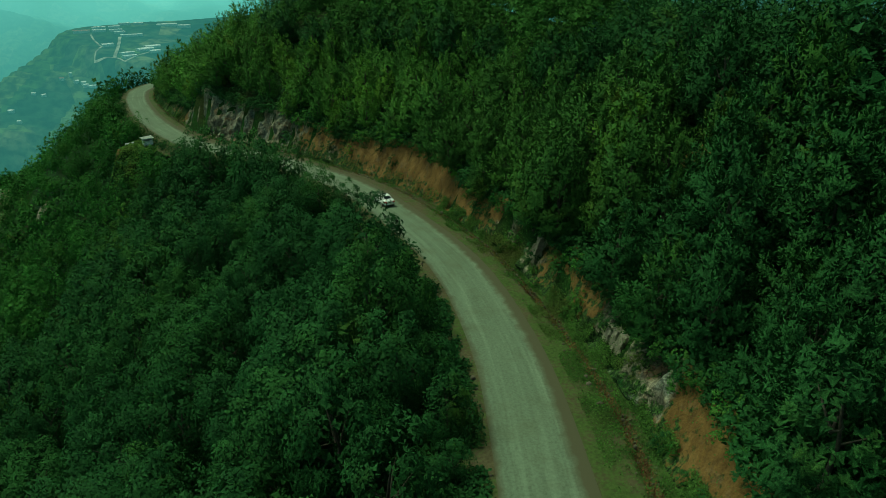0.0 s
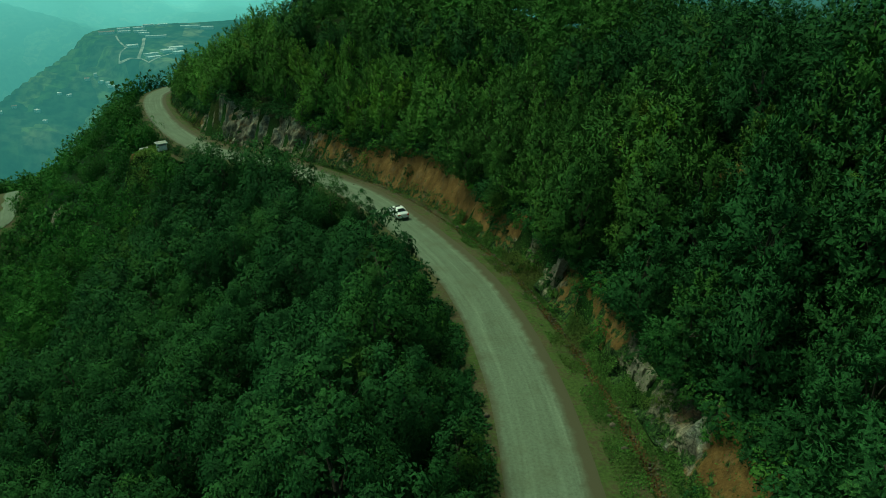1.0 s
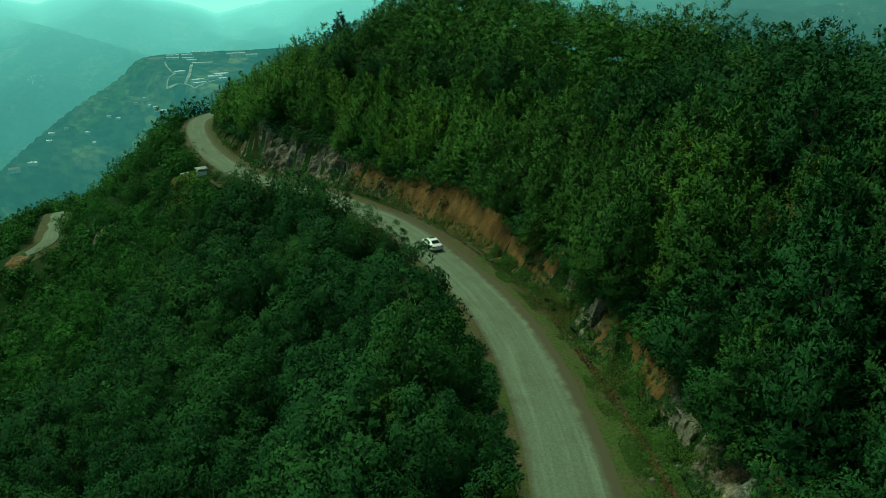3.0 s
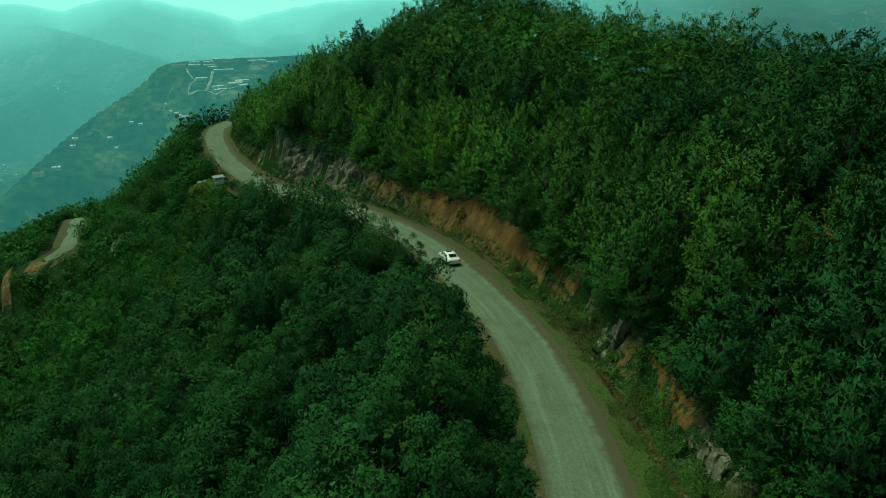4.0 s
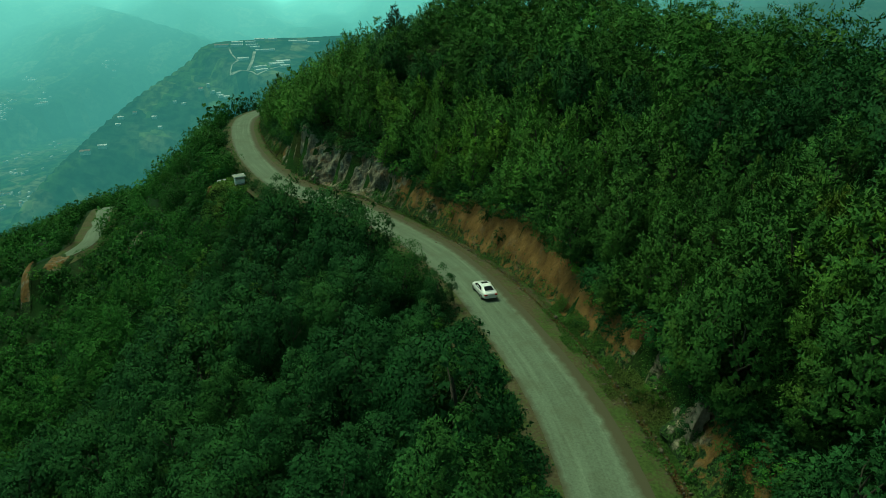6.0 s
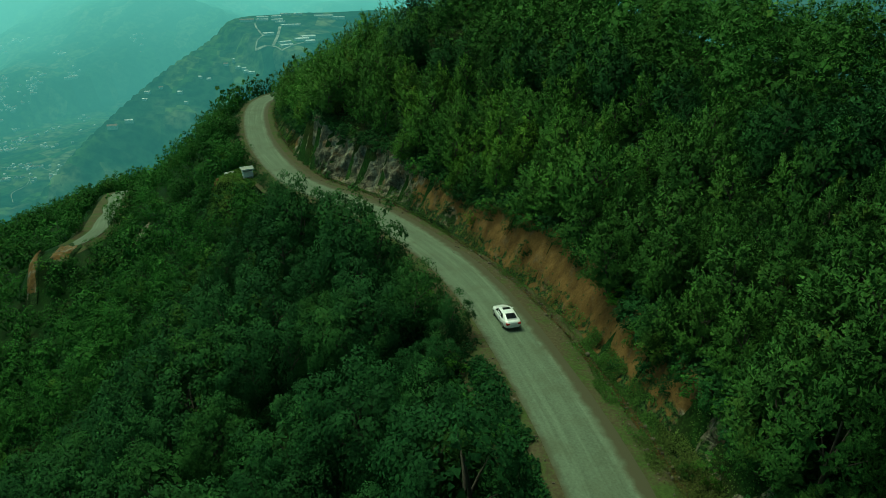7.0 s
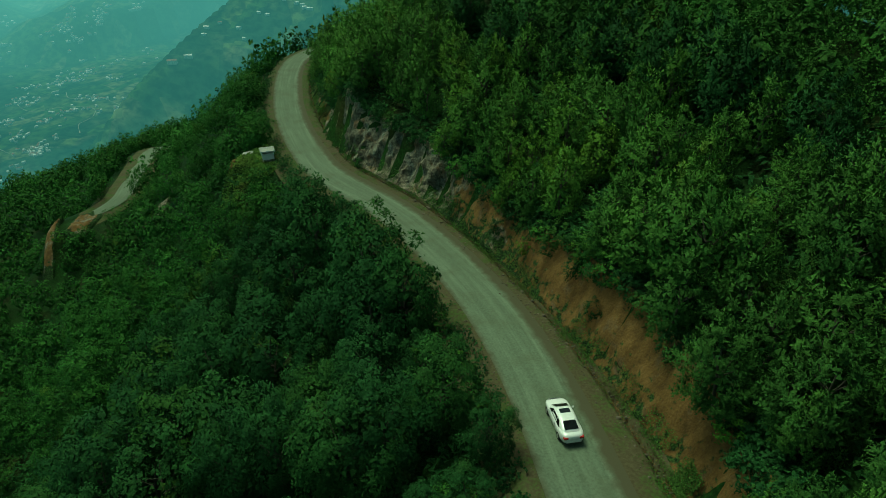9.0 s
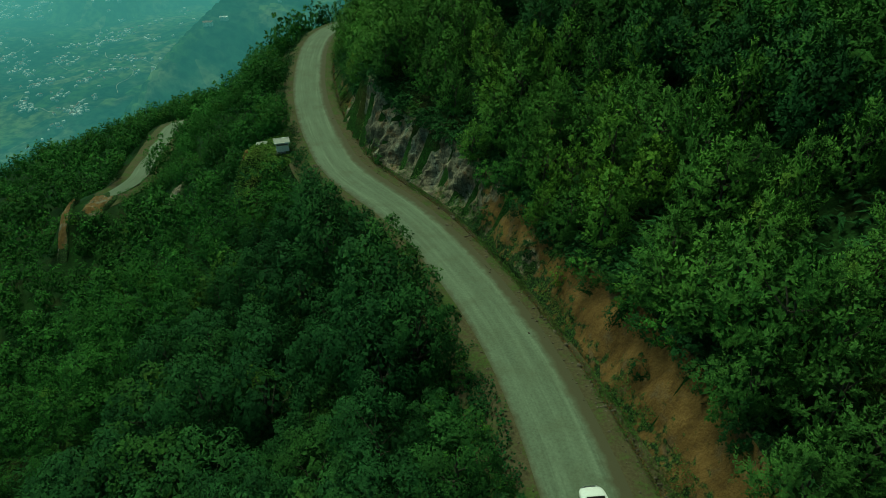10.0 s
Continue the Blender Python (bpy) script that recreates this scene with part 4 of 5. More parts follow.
# ---------------------------------------------------------------- bushes on the cut and along its lip
BUSH = [crown_mesh("foliage", crown_arrays(rng, "bush", 12, 6, 8, 0.060, 0.045, 2), 2.6, 2.4, mat) for mat in (LEAF_DOWN, LEAF_LIGHTENED, LEAF_UP, LEAF_DOWN)]
TWIGS = [trunk_mesh(rng, 1.8, 0.05) for _ in range(2)]


def bank_spot(n, t):
    """A place on the cut at road point n, at the share t of the way up its face."""
    d = FOOT[n] + 0.3 + 0.66 * (TOP[n] - FOOT[n] + 2.1) * t
    z = RP[n, 2] + CUT[n] * (0.75 * t if t < 0.24 else min(1.0, 0.18 + (t - 0.24) / 0.76 * 0.82))
    return RP[n, 0] + RN[n, 0] * d, RP[n, 1] + RN[n, 1] * d, z


SHRUB = [crown_arrays(rng, "bush", 9, 5, 6, 0.09, 0.07, 2) for _ in range(3)]
r = np.random.default_rng(21)
n = first
count = 0
under = []
while n < last - 2:
    k = KEY[n]
    lip_gap = 1.5 if k < 82 or k > 153 else 2.3
    spots = [(r.uniform(0.92, 1.1), r.uniform(0.8, 1.35)), (r.uniform(1.15, 1.5), r.uniform(0.9, 1.4))]
    if r.random() < GREEN[n] * 0.85:
        spots.append((r.uniform(0.35, 0.8), r.uniform(0.5, 0.95)))
    if r.random() < 0.35 * GREEN[n] + 0.1:
        spots.append((r.uniform(0.03, 0.25), r.uniform(0.35, 0.7)))
    for t, size in spots:
        if 126 < k < 150 and 0.1 < t < 1.15:
            continue
        if t > 0.8 and 84 < k < 104 and r.random() < 0.3:
            continue
        x, y, z = bank_spot(n, t)
        if t > 1.12 or k > 172:
            lf = SHRUB[count % 3][0]
            turn, sc = r.uniform(0, 6.28), size * np.array([2.6, 2.6, 2.4])
            m = np.array([[math.cos(turn), -math.sin(turn), 0], [math.sin(turn), math.cos(turn), 0], [0, 0, 1]]) * sc
            under.append(lf.reshape(-1, 3) @ m.T + (x, y, z - 0.25 * size))
            count += 1
            continue
        ob = empty("bush", x, y, z)
        ob.matrix_basis = Matrix.LocRotScale((x, y, z - 0.25 * size), Euler((0, 0, r.uniform(0, 6.28))), (size * r.uniform(0.85, 1.2), size * r.uniform(0.85, 1.2), size * r.uniform(0.8, 1.2)))
        tagged(ob, "leafy green bush rooted in the earth of the road cut", "bush", "bushes on the cut")
        for pn, me in (("stems", TWIGS[count % 2]), ("foliage", BUSH[count % 4])):
            q = new(pn, me)
            q.parent = ob
        count += 1
    n += int(2 * lip_gap * r.uniform(0.7, 1.3))

me = raw_mesh("understory", np.vstack(under), [(np.arange(sum(len(v) for v in under)).reshape(-1, 3), 0)])
tagged(thing("understory", me, [LEAF_DOWN]), "low leafy shrubs under the trees along the top of the cut", "bushes", kind="stuff")

for n in range(int(np.argmax(KEY >= 24)), int(np.argmax(KEY >= 200)), 4):
    for k in range(2):
        if r.random() < 0.3:
            continue
        m = r.uniform(5.2, 9.5) if k else r.uniform(4.7, 6.2)
        j = min(n + int(r.integers(0, 4)), len(RP) - 1)
        x, y = RP[j, 0] - RN[j, 0] * m, RP[j, 1] - RN[j, 1] * m
        if math.hypot(x + 68.5, y - 141) < 6.5:
            continue
        z = RP[j, 2] - 0.45 * max(m - 4.0, 0) if m < 6.4 else float(land(x, y)[0])
        size = min(1.4, 0.35 + 0.22 * (m - 4.2)) * r.uniform(0.75, 1.25)
        ob = empty("verge_bush", x, y, z)
        ob.matrix_basis = Matrix.LocRotScale((x, y, z - 0.2), Euler((0, 0, r.uniform(0, 6.28))), (size, size, size * r.uniform(0.75, 1.1)))
        tagged(ob, "leafy green bush on the edge of the drop", "bush", "bushes below the road")
        for pn, me in (("stems", TWIGS[count % 2]), ("foliage", BUSH[1 + 2 * (count % 2)])):
            q = new(pn, me)
            q.parent = ob
        count += 1

# ferns and saplings on the forest floor
r = np.random.default_rng(23)
x, y = r.uniform(-140, 48, 150000), r.uniform(25, 215, 150000)
i, d = side(x, y)
keep = (((d > TOP[i] + 0.5) & (d < 34)) | (d < -6.5)) & (x > -1.25 * y) & (np.hypot(x + 67.6, y - 141) > 5) & (np.hypot(x + 25, y - 80) < 105) & (nearest(x, y, LP)[1] > 3.4)
for bx, by, br in BARE[2:]:
    keep &= np.hypot(x - bx, y - by) > br + 0.3
x, y = x[keep], y[keep]
p = np.stack([x, y, land(x, y) + r.uniform(0.1, 1.3, len(x))], 1)
fern = kites(p, unit(np.stack([r.normal(size=len(p)), r.normal(size=len(p)), np.full(len(p), 0.5)], 1)), r, 0.75, 0.42, 0.9, True)
tagged(thing("undergrowth", raw_mesh("undergrowth", fern, [(np.arange(len(fern) * 3).reshape(-1, 3), 0)]), [LEAF_DOWN]), "ferns and saplings covering the forest floor", "plants", kind="stuff")

# low weeds, dry leaves and stones beside the road
def cover(name, total, where, size, mat, label, seed):
    """Many small leaves lying and standing on the ground; where gives offsets for road points."""
    r = np.random.default_rng(seed)
    n = r.integers(int(np.argmax(KEY >= 20)), int(np.argmax(KEY >= 205)), total)
    n[:total // 2] = r.integers(int(np.argmax(KEY >= 24)), int(np.argmax(KEY >= 84)), total // 2)
    d, lift, keep = where(n, r)
    n, d, lift = n[keep], d[keep], lift[keep]
    j = r.uniform(-0.25, 0.25, len(n))
    p = np.stack([RP[n, 0] + RN[n, 0] * d + RT[n, 0] * j, RP[n, 1] + RN[n, 1] * d + RT[n, 1] * j, RP[n, 2] + lift], 1)
    out = unit(np.stack([r.normal(size=len(p)), r.normal(size=len(p)), np.full(len(p), 0.7)], 1))
    leaf = kites(p, out, r, size, size * 0.75, 0.6)
    ob = thing(name, raw_mesh(name, leaf, [(np.arange(len(leaf) * 4).reshape(-1, 4), 0)]), [mat])
    return tagged(ob, label, "plants", kind="stuff")


def uphill_side(n, r):
    t = np.where(KEY[n] < 78, r.uniform(0.12, 1, len(n)), r.beta(2.6, 1.1, len(n)))
    d = 3.5 + (FOOT[n] + 0.5 - 3.5) * t
    x, y = RP[n, 0] + RN[n, 0] * d, RP[n, 1] + RN[n, 1] * d
    clump = 1.3 * fbm(x + 0.6 * y, y - 0.6 * x, 2.4, 71) + 0.9 * (t - 0.6) + 0.3 * r.normal(size=len(n))
    ditch = np.abs(t - 0.70) < 0.075
    return d, 0.04 + r.uniform(0, 0.22, len(n)) * t, (clump > np.where(KEY[n] < 78, -0.15, 0.1)) & (~ditch | (r.random(len(n)) < 0.12))


def foot_side(n, r):
    t = r.uniform(0, 1, len(n)) * np.where(r.random(len(n)) < GREEN[n] - 0.25, 0.95, 0.36)
    d = FOOT[n] + 0.2 + 0.66 * (TOP[n] - FOOT[n] + 2.1) * t
    lift = CUT[n] * np.where(t < 0.24, 0.75 * t, 0.18 + (t - 0.24) * 1.08) + r.uniform(0.05, 0.4, len(n))
    return d, lift, vnoise(RS[n], d, 1.8, 73) + GREEN[n] > 0.25


def downhill_side(n, r):
    m = 3.3 + r.beta(2.0, 1.6, len(n)) * 3.0
    return -m, 0.03 - 0.42 * np.maximum(m - 4.0, 0) + r.uniform(0, 0.45, len(n)), vnoise(RS[n], m, 1.7, 75) + 0.5 * (m - 4.0) > 0


cover("verge_weeds", 130000, uphill_side, 0.115, WEED, "low green weeds and grass on the uphill verge", 31)
def lip_side(n, r):
    t = r.uniform(0.94, 1.5, len(n))
    d = FOOT[n] + 0.3 + 0.66 * (TOP[n] - FOOT[n] + 2.1) * t
    return d, CUT[n] + np.where(t > 1, 0.5 * (d - TOP[n]), 0) + 0.15 + r.uniform(-0.1, 0.5, len(n)), vnoise(RS[n], d, 2.3, 77) + 2.2 * (t - 1.0) + 0.3 * r.normal(size=len(n)) > 0


cover("lip_weeds", 60000, lip_side, 0.26, LEAF_DOWN, "ferns and saplings hanging over the lip of the cut", 35)
cover("bank_weeds", 70000, foot_side, 0.125, WEED, "green weeds at the foot of the road cut", 32)
cover("edge_weeds", 34000, downhill_side, 0.26, LEAF_DOWN, "rough grass and brambles on the downhill verge", 33)
cover("dry_leaves", 17000, lambda n, r: ((lambda t: (3.1 + (FOOT[n] + 0.6 - 3.1) * t, 0.05 - 0.42 * np.exp(-((t - 0.70) / 0.085) ** 2) + r.uniform(0, 0.1, len(n)), t > 0))(np.clip(r.normal(0.70, 0.05, len(n)), 0.4, 1))), 0.17, LITTER, "brown dry leaves lying in the ditch", 34)

r = np.random.default_rng(41)
vs, fs, at = [], [], 0
for k in range(900):
    n = int(r.integers(int(np.argmax(KEY >= 25)), int(np.argmax(KEY >= 180))))
    up_side = r.random() < 0.85
    d = FOOT[n] - abs(r.normal(0, 0.9)) if up_side else -3.3 - abs(r.normal(0, 0.4))
    size = r.uniform(0.05, 0.13) * (2.0 if r.random() < 0.07 else 1)
    c = np.array([RP[n, 0] + RN[n, 0] * d, RP[n, 1] + RN[n, 1] * d, RP[n, 2] + 0.02])
    iv, jf = PEBBLE
    vs.append(iv * size * r.uniform(0.6, 1.3, 3) * (1 + 0.2 * r.normal(size=(len(iv), 1))) + c)
    fs.append(jf + at)
    at += len(iv)
tagged(thing("loose_stones", raw_mesh("loose_stones", np.vstack(vs), [(np.vstack(fs), 0)]), [STONE]), "grey-brown stones fallen along the ditch", "stones", kind="stuff")


# rock that stands out of the cut
def outcrop(x, y, z, wide, deep, high, turn, slabs, label, seed):
    """A few slabs of weathered rock, split by cracks, set into the bank."""
    r = np.random.default_rng(seed)
    ob = empty("rock_outcrop", x, y, z, turn)
    tagged(ob, label, "rock", "rocks in the cut")
    for k in range(slabs):
        w, h = wide / slabs * r.uniform(0.85, 1.25), high * (1 - 0.35 * r.random() * (k > 0))
        bm = bmesh.new()
        bmesh.ops.create_cube(bm, size=1)
        bmesh.ops.subdivide_edges(bm, edges=bm.edges[:], cuts=4, use_grid_fill=True)
        for v in bm.verts:
            q = v.co
            taper = 1 - 0.35 * (q.z + 0.5)
            wob = noise.noise_vector((q.x * 2 + seed, q.y * 2 + 3 * k, q.z * 3)) * 0.16
            crag = round(noise.noise((q.x * 3 + k, q.y * 3, q.z * 4 + seed)) * 4) / 4 * 0.3
            v.co = Vector((w * (q.x * taper + wob.x + crag * q.x), deep * (q.y * taper + wob.y + crag * q.y), h * (q.z + 0.5 + 0.3 * wob.z) - 0.4))
            v.co.x += (k - (slabs - 1) / 2) * wide / slabs
            v.co.y += 0.18 * deep * math.sin(2.1 * k + seed) - 0.16 * (v.co.z - 0.4 * h)
        part("slab", bm, PALEROCK, ob)


def bank_rock(key, t, *rest):
    n = int(np.argmax(KEY >= key))
    x, y, z = bank_spot(n, t)
    outcrop(x, y, z - 1.0, *rest[:3], math.degrees(math.atan2(RT[n, 1], RT[n, 0])), *rest[3:])


bank_rock(60.8, 0.56, 1.9, 0.9, 3.4, 2, "pale upright rock slabs standing out of the bank", 1)
bank_rock(44.0, 0.62, 3.0, 0.9, 1.7, 3, "weathered rock slabs beside the orange slip", 4)

# bare earth scars and ledges on the wooded slope
def scar(name, cx, cy, rx, ry, turn, rock, label, lift):
    u, v = np.meshgrid(np.linspace(-1, 1, 25), np.linspace(-1, 1, 25), indexing="ij")
    k = np.sqrt(1 - 0.5 * np.minimum(u ** 2, v ** 2)) * (1 + 0.28 * vnoise(3.1 * np.arctan2(v, u) / 1.57 + cx, 0 * u + cy, 1.0, 85) * np.maximum(np.abs(u), np.abs(v)))
    a = radians(turn)
    x, y = cx + rx * u * k * math.cos(a) - ry * v * k * math.sin(a), cy + rx * u * k * math.sin(a) + ry * v * k * math.cos(a)
    rim_k = np.clip(1.15 - np.maximum(np.abs(u), np.abs(v)), 0, 1)
    z = land(x.ravel(), y.ravel()).reshape(x.shape) + lift * step(0.0, 0.7, rim_k) * (1 + 0.5 * fbm(x, y, 2.2, 81)) + 0.25 * fbm(x, y, 0.9, 83) - 0.3 * (rim_k < 0.2)
    me = raw_mesh(name, np.stack([x, y, z], -1), [(grid_faces(25, 25), 0)])
    ob = thing(name, me, [CUTM])
    for key, val in (("rock", rock + 0 * u), ("green", 0.20 + 1.0 * step(0.62, 0.2, rim_k))):
        at = me.attributes.new(key, "FLOAT", "POINT")
        at.data.foreach_set("value", val.astype(np.float32).ravel())
    return tagged(ob, label, "bare ground", kind="structure")


scar("scar", -127.0, 153.8, 3.6, 5.0, 20, 0.45, "brown earth slip with rock where the lower road turns", 0.8)
scar("scar_lower", -132.5, 149, 1.7, 9.0, 30, 0.4, "bare brown earth slip below the lower road", 1.0)
scar("ledge", -99.4, 149.8, 2.2, 3.6, 20, 0.9, "pale rock ledge among the trees", 1.6)
scar("ledge_upper", -72.2, 139.8, 1.0, 1.7, 0, 0.3, "small brown earth step beside the roadside clearing", 0.35)
scar("scar_hill", 25.2, 60.6, 1.3, 2.6, 60, 0.0, "bare orange earth slip among the beeches", 1.6)

# ---------------------------------------------------------------- roadside shelter
def flat(name, tone, rough=0.5, metal=0.0, coat=0.0):
    m, n, l, b = material(name, rough, 0.5)
    g = grain(n, l, 9.0, 4)
    l.new(blend(n, l, 0.18, tone, ramp(n, l, g, [(0.3, tuple(0.6 * v for v in tone)), (0.7, tuple(min(1, 1.2 * v) for v in tone))])), b.inputs["Base Color"])
    b.inputs["Metallic"].default_value, b.inputs["Coat Weight"].default_value = metal, coat
    return m


WHITE = flat("white_painted_block", (0.80, 0.81, 0.77), 0.8)
GREYROOF = flat("grey_concrete", (0.26, 0.27, 0.24), 0.9)
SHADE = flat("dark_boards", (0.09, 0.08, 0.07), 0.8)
sx, sy = -65.6, 140.8
shelter = empty("roadside_shelter", sx, sy, float(land(sx, sy)[0]) + 0.1, 38)
shelter.scale = (0.64, 0.62, 0.8)
tagged(shelter, "small white roadside shelter with a flat grey roof", "shelter")
part("base", box(-1.7, 1.7, -1.4, 1.4, -1.4, 0.12, 0.03), GREYROOF, shelter)
part("back_wall", box(-1.5, 1.5, 1.05, 1.2, 0.12, 2.1, 0.02), WHITE, shelter)
part("side_wall", box(-1.5, -1.36, -0.9, 1.05, 0.12, 2.1, 0.02), WHITE, shelter)
part("side_wall", box(1.36, 1.5, -0.9, 1.05, 0.12, 2.1, 0.02), WHITE, shelter)
part("front_wall", box(-1.36, 1.36, -0.9, -0.78, 0.12, 1.45, 0.02), WHITE, shelter)
part("counter", box(-1.5, 1.5, -1.1, -0.7, 1.45, 1.53, 0.015), WHITE, shelter)
part("bench", box(-1.3, 1.3, 0.55, 1.0, 0.5, 0.58, 0.01), SHADE, shelter)
part("roof", box(-1.9, 1.9, -1.5, 1.5, 2.1, 2.25, 0.03), GREYROOF, shelter, "flat pale grey roof slab")
part("roof_edge", box(-1.94, 1.94, -1.58, -1.5, 2.06, 2.32, 0.01), WHITE, shelter)
part("roof_edge", box(-1.94, 1.94, 1.5, 1.58, 2.06, 2.32, 0.01), WHITE, shelter)
slab = part("slab", box(-0.9, 0.9, -0.45, 0.45, -0.3, 0.15, 0.04), GREYROOF, None)
slab.matrix_basis = pose(-70.3, 142.0, float(land(-70.3, 142.0)[0]) + 0.15, 6, -8, 20)
slab.name = "concrete_slab"
tagged(slab, "pale concrete slab lying in the grassy clearing", "slab")

# grass of the clearing round the shelter
r = np.random.default_rng(61)
a, m = r.uniform(0, 2 * np.pi, 13000), np.sqrt(r.uniform(0, 1, 13000))
gxs, gys = -68.5 + 6.8 * m * np.cos(a), 141 + 6.8 * m * np.sin(a)
keep = side(gxs, gys)[1] < -3.6
gxs, gys = gxs[keep], gys[keep]
p = np.stack([gxs, gys, land(gxs, gys) + r.uniform(0, 0.25, len(gxs))], 1)
leaf = kites(p, unit(np.stack([r.normal(size=len(p)), r.normal(size=len(p)), np.full(len(p), 0.8)], 1)), r, 0.32, 0.2, 0.5)
tagged(thing("clearing_grass", raw_mesh("clearing_grass", leaf, [(np.arange(len(leaf) * 4).reshape(-1, 4), 0)]), [WEED]), "yellow-green grass in the clearing by the shelter", "grass", kind="stuff")

# ---------------------------------------------------------------- the car
PAINT = flat("white_car_paint", (0.80, 0.81, 0.80), 0.28, 0.0, 0.6)
GLASS, gn, gl, gb = material("tinted_glass", 0.06, 0.5)
gb.inputs["Base Color"].default_value = (0.012, 0.014, 0.014, 1)
RUBBER = flat("tyre_rubber", (0.02, 0.02, 0.02), 0.85)
ALLOY = flat("alloy", (0.5, 0.5, 0.5), 0.35, 0.8)
REDLAMP = flat("red_lens", (0.42, 0.02, 0.02), 0.2)
CLEARLAMP = flat("clear_lens", (0.6, 0.62, 0.62), 0.12)
TRIM = flat("dark_plastic", (0.03, 0.03, 0.03), 0.6)
PLATE = flat("pale_plate", (0.7, 0.7, 0.66), 0.5)


def loft(sections, close=True):
    """A skin over sections of equal point count, capped at both ends."""
    bm = bmesh.new()
    rows = [[bm.verts.new(p) for p in s] for s in sections]
    m = len(rows[0])
    for a, b in zip(rows, rows[1:]):
        for k in range(m if close else m - 1):
            bm.faces.new((a[k], a[(k + 1) % m], b[(k + 1) % m], b[k]))
    if close:
        bm.faces.new(rows[0]), bm.faces.new(rows[-1])
    return bm


def mirrored(half, y):
    """A section at y from half its outline (x, z), bottom to top."""
    return [(x, y, z) for x, z in half] + [(-x, y, z) for x, z in reversed(half)]


def body_section(y, w, low, belt, deck):
    return mirrored([(w * 0.86, low), (w * 0.97, low + 0.10), (w, low + 0.28), (w * 0.985, belt - 0.10), (w * 0.93, belt), (w * 0.72, deck), (w * 0.3, deck + 0.012)], y)


spot = int(np.argmin(np.hypot(RP[:, 0] + 9.1, RP[:, 1] - 89.6)))
cx, cy = RP[spot, 0] + RN[spot, 0] * 0.2, RP[spot, 1] + RN[spot, 1] * 0.2
car = empty("car", cx, cy, RP[spot, 2] + 0.06)
slope = math.atan2(RP[spot + 6, 2] - RP[spot - 6, 2], float(np.linalg.norm(RP[spot + 6, :2] - RP[spot - 6, :2])))
car.matrix_basis = pose(cx, cy, RP[spot, 2] + 0.05, 0, 0, math.degrees(math.atan2(RT[spot, 1], RT[spot, 0])) - 90) @ pose(0, 0, 0, math.degrees(slope), 0, 0)
tagged(car, "white four-door saloon car driving on the gravel road", "car")
# rear at y = -2.35, front at 2.35
body = part("body", loft([body_section(-2.40, 0.46, 0.44, 0.80, 0.84), body_section(-2.34, 0.66, 0.37, 0.91, 0.96), body_section(-2.18, 0.80, 0.31, 0.96, 1.02), body_section(-1.85, 0.885, 0.26, 0.98, 1.04), body_section(-1.3, 0.91, 0.24, 0.96, 1.02),
                         body_section(-0.3, 0.915, 0.23, 0.95, 0.97), body_section(0.7, 0.91, 0.23, 0.93, 0.96), body_section(1.3, 0.90, 0.24, 0.88, 0.94), body_section(1.8, 0.87, 0.26, 0.80, 0.86),
                         body_section(2.1, 0.80, 0.30, 0.71, 0.77), body_section(2.28, 0.66, 0.34, 0.63, 0.67), body_section(2.38, 0.45, 0.40, 0.55, 0.58)]), PAINT, car, smooth=True)


def cabin_section(y, w, base, wt, top):
    return mirrored([(w, base), (w * 0.985, base + (top - base) * 0.3), (wt + 0.06, top - 0.09), (wt, top - 0.03), (wt * 0.6, top)], y)


part("cabin", loft([cabin_section(-2.0, 0.62, 1.0, 0.58, 1.04), cabin_section(-1.65, 0.72, 0.99, 0.60, 1.16), cabin_section(-1.2, 0.79, 0.97, 0.60, 1.32), cabin_section(-0.7, 0.82, 0.95, 0.60, 1.42),
                    cabin_section(-0.2, 0.83, 0.94, 0.60, 1.45), cabin_section(0.3, 0.83, 0.93, 0.59, 1.43), cabin_section(0.7, 0.81, 0.92, 0.59, 1.30), cabin_section(1.25, 0.74, 0.90, 0.64, 1.0), cabin_section(1.45, 0.70, 0.88, 0.62, 0.93)]), PAINT, car, smooth=True)


def pane(name, corners, label=""):
    bm = bmesh.new()
    bm.faces.new([bm.verts.new(c) for c in corners])
    bmesh.ops.solidify(bm, geom=bm.faces[:], thickness=-0.02)
    return part(name, bm, GLASS, car, label)


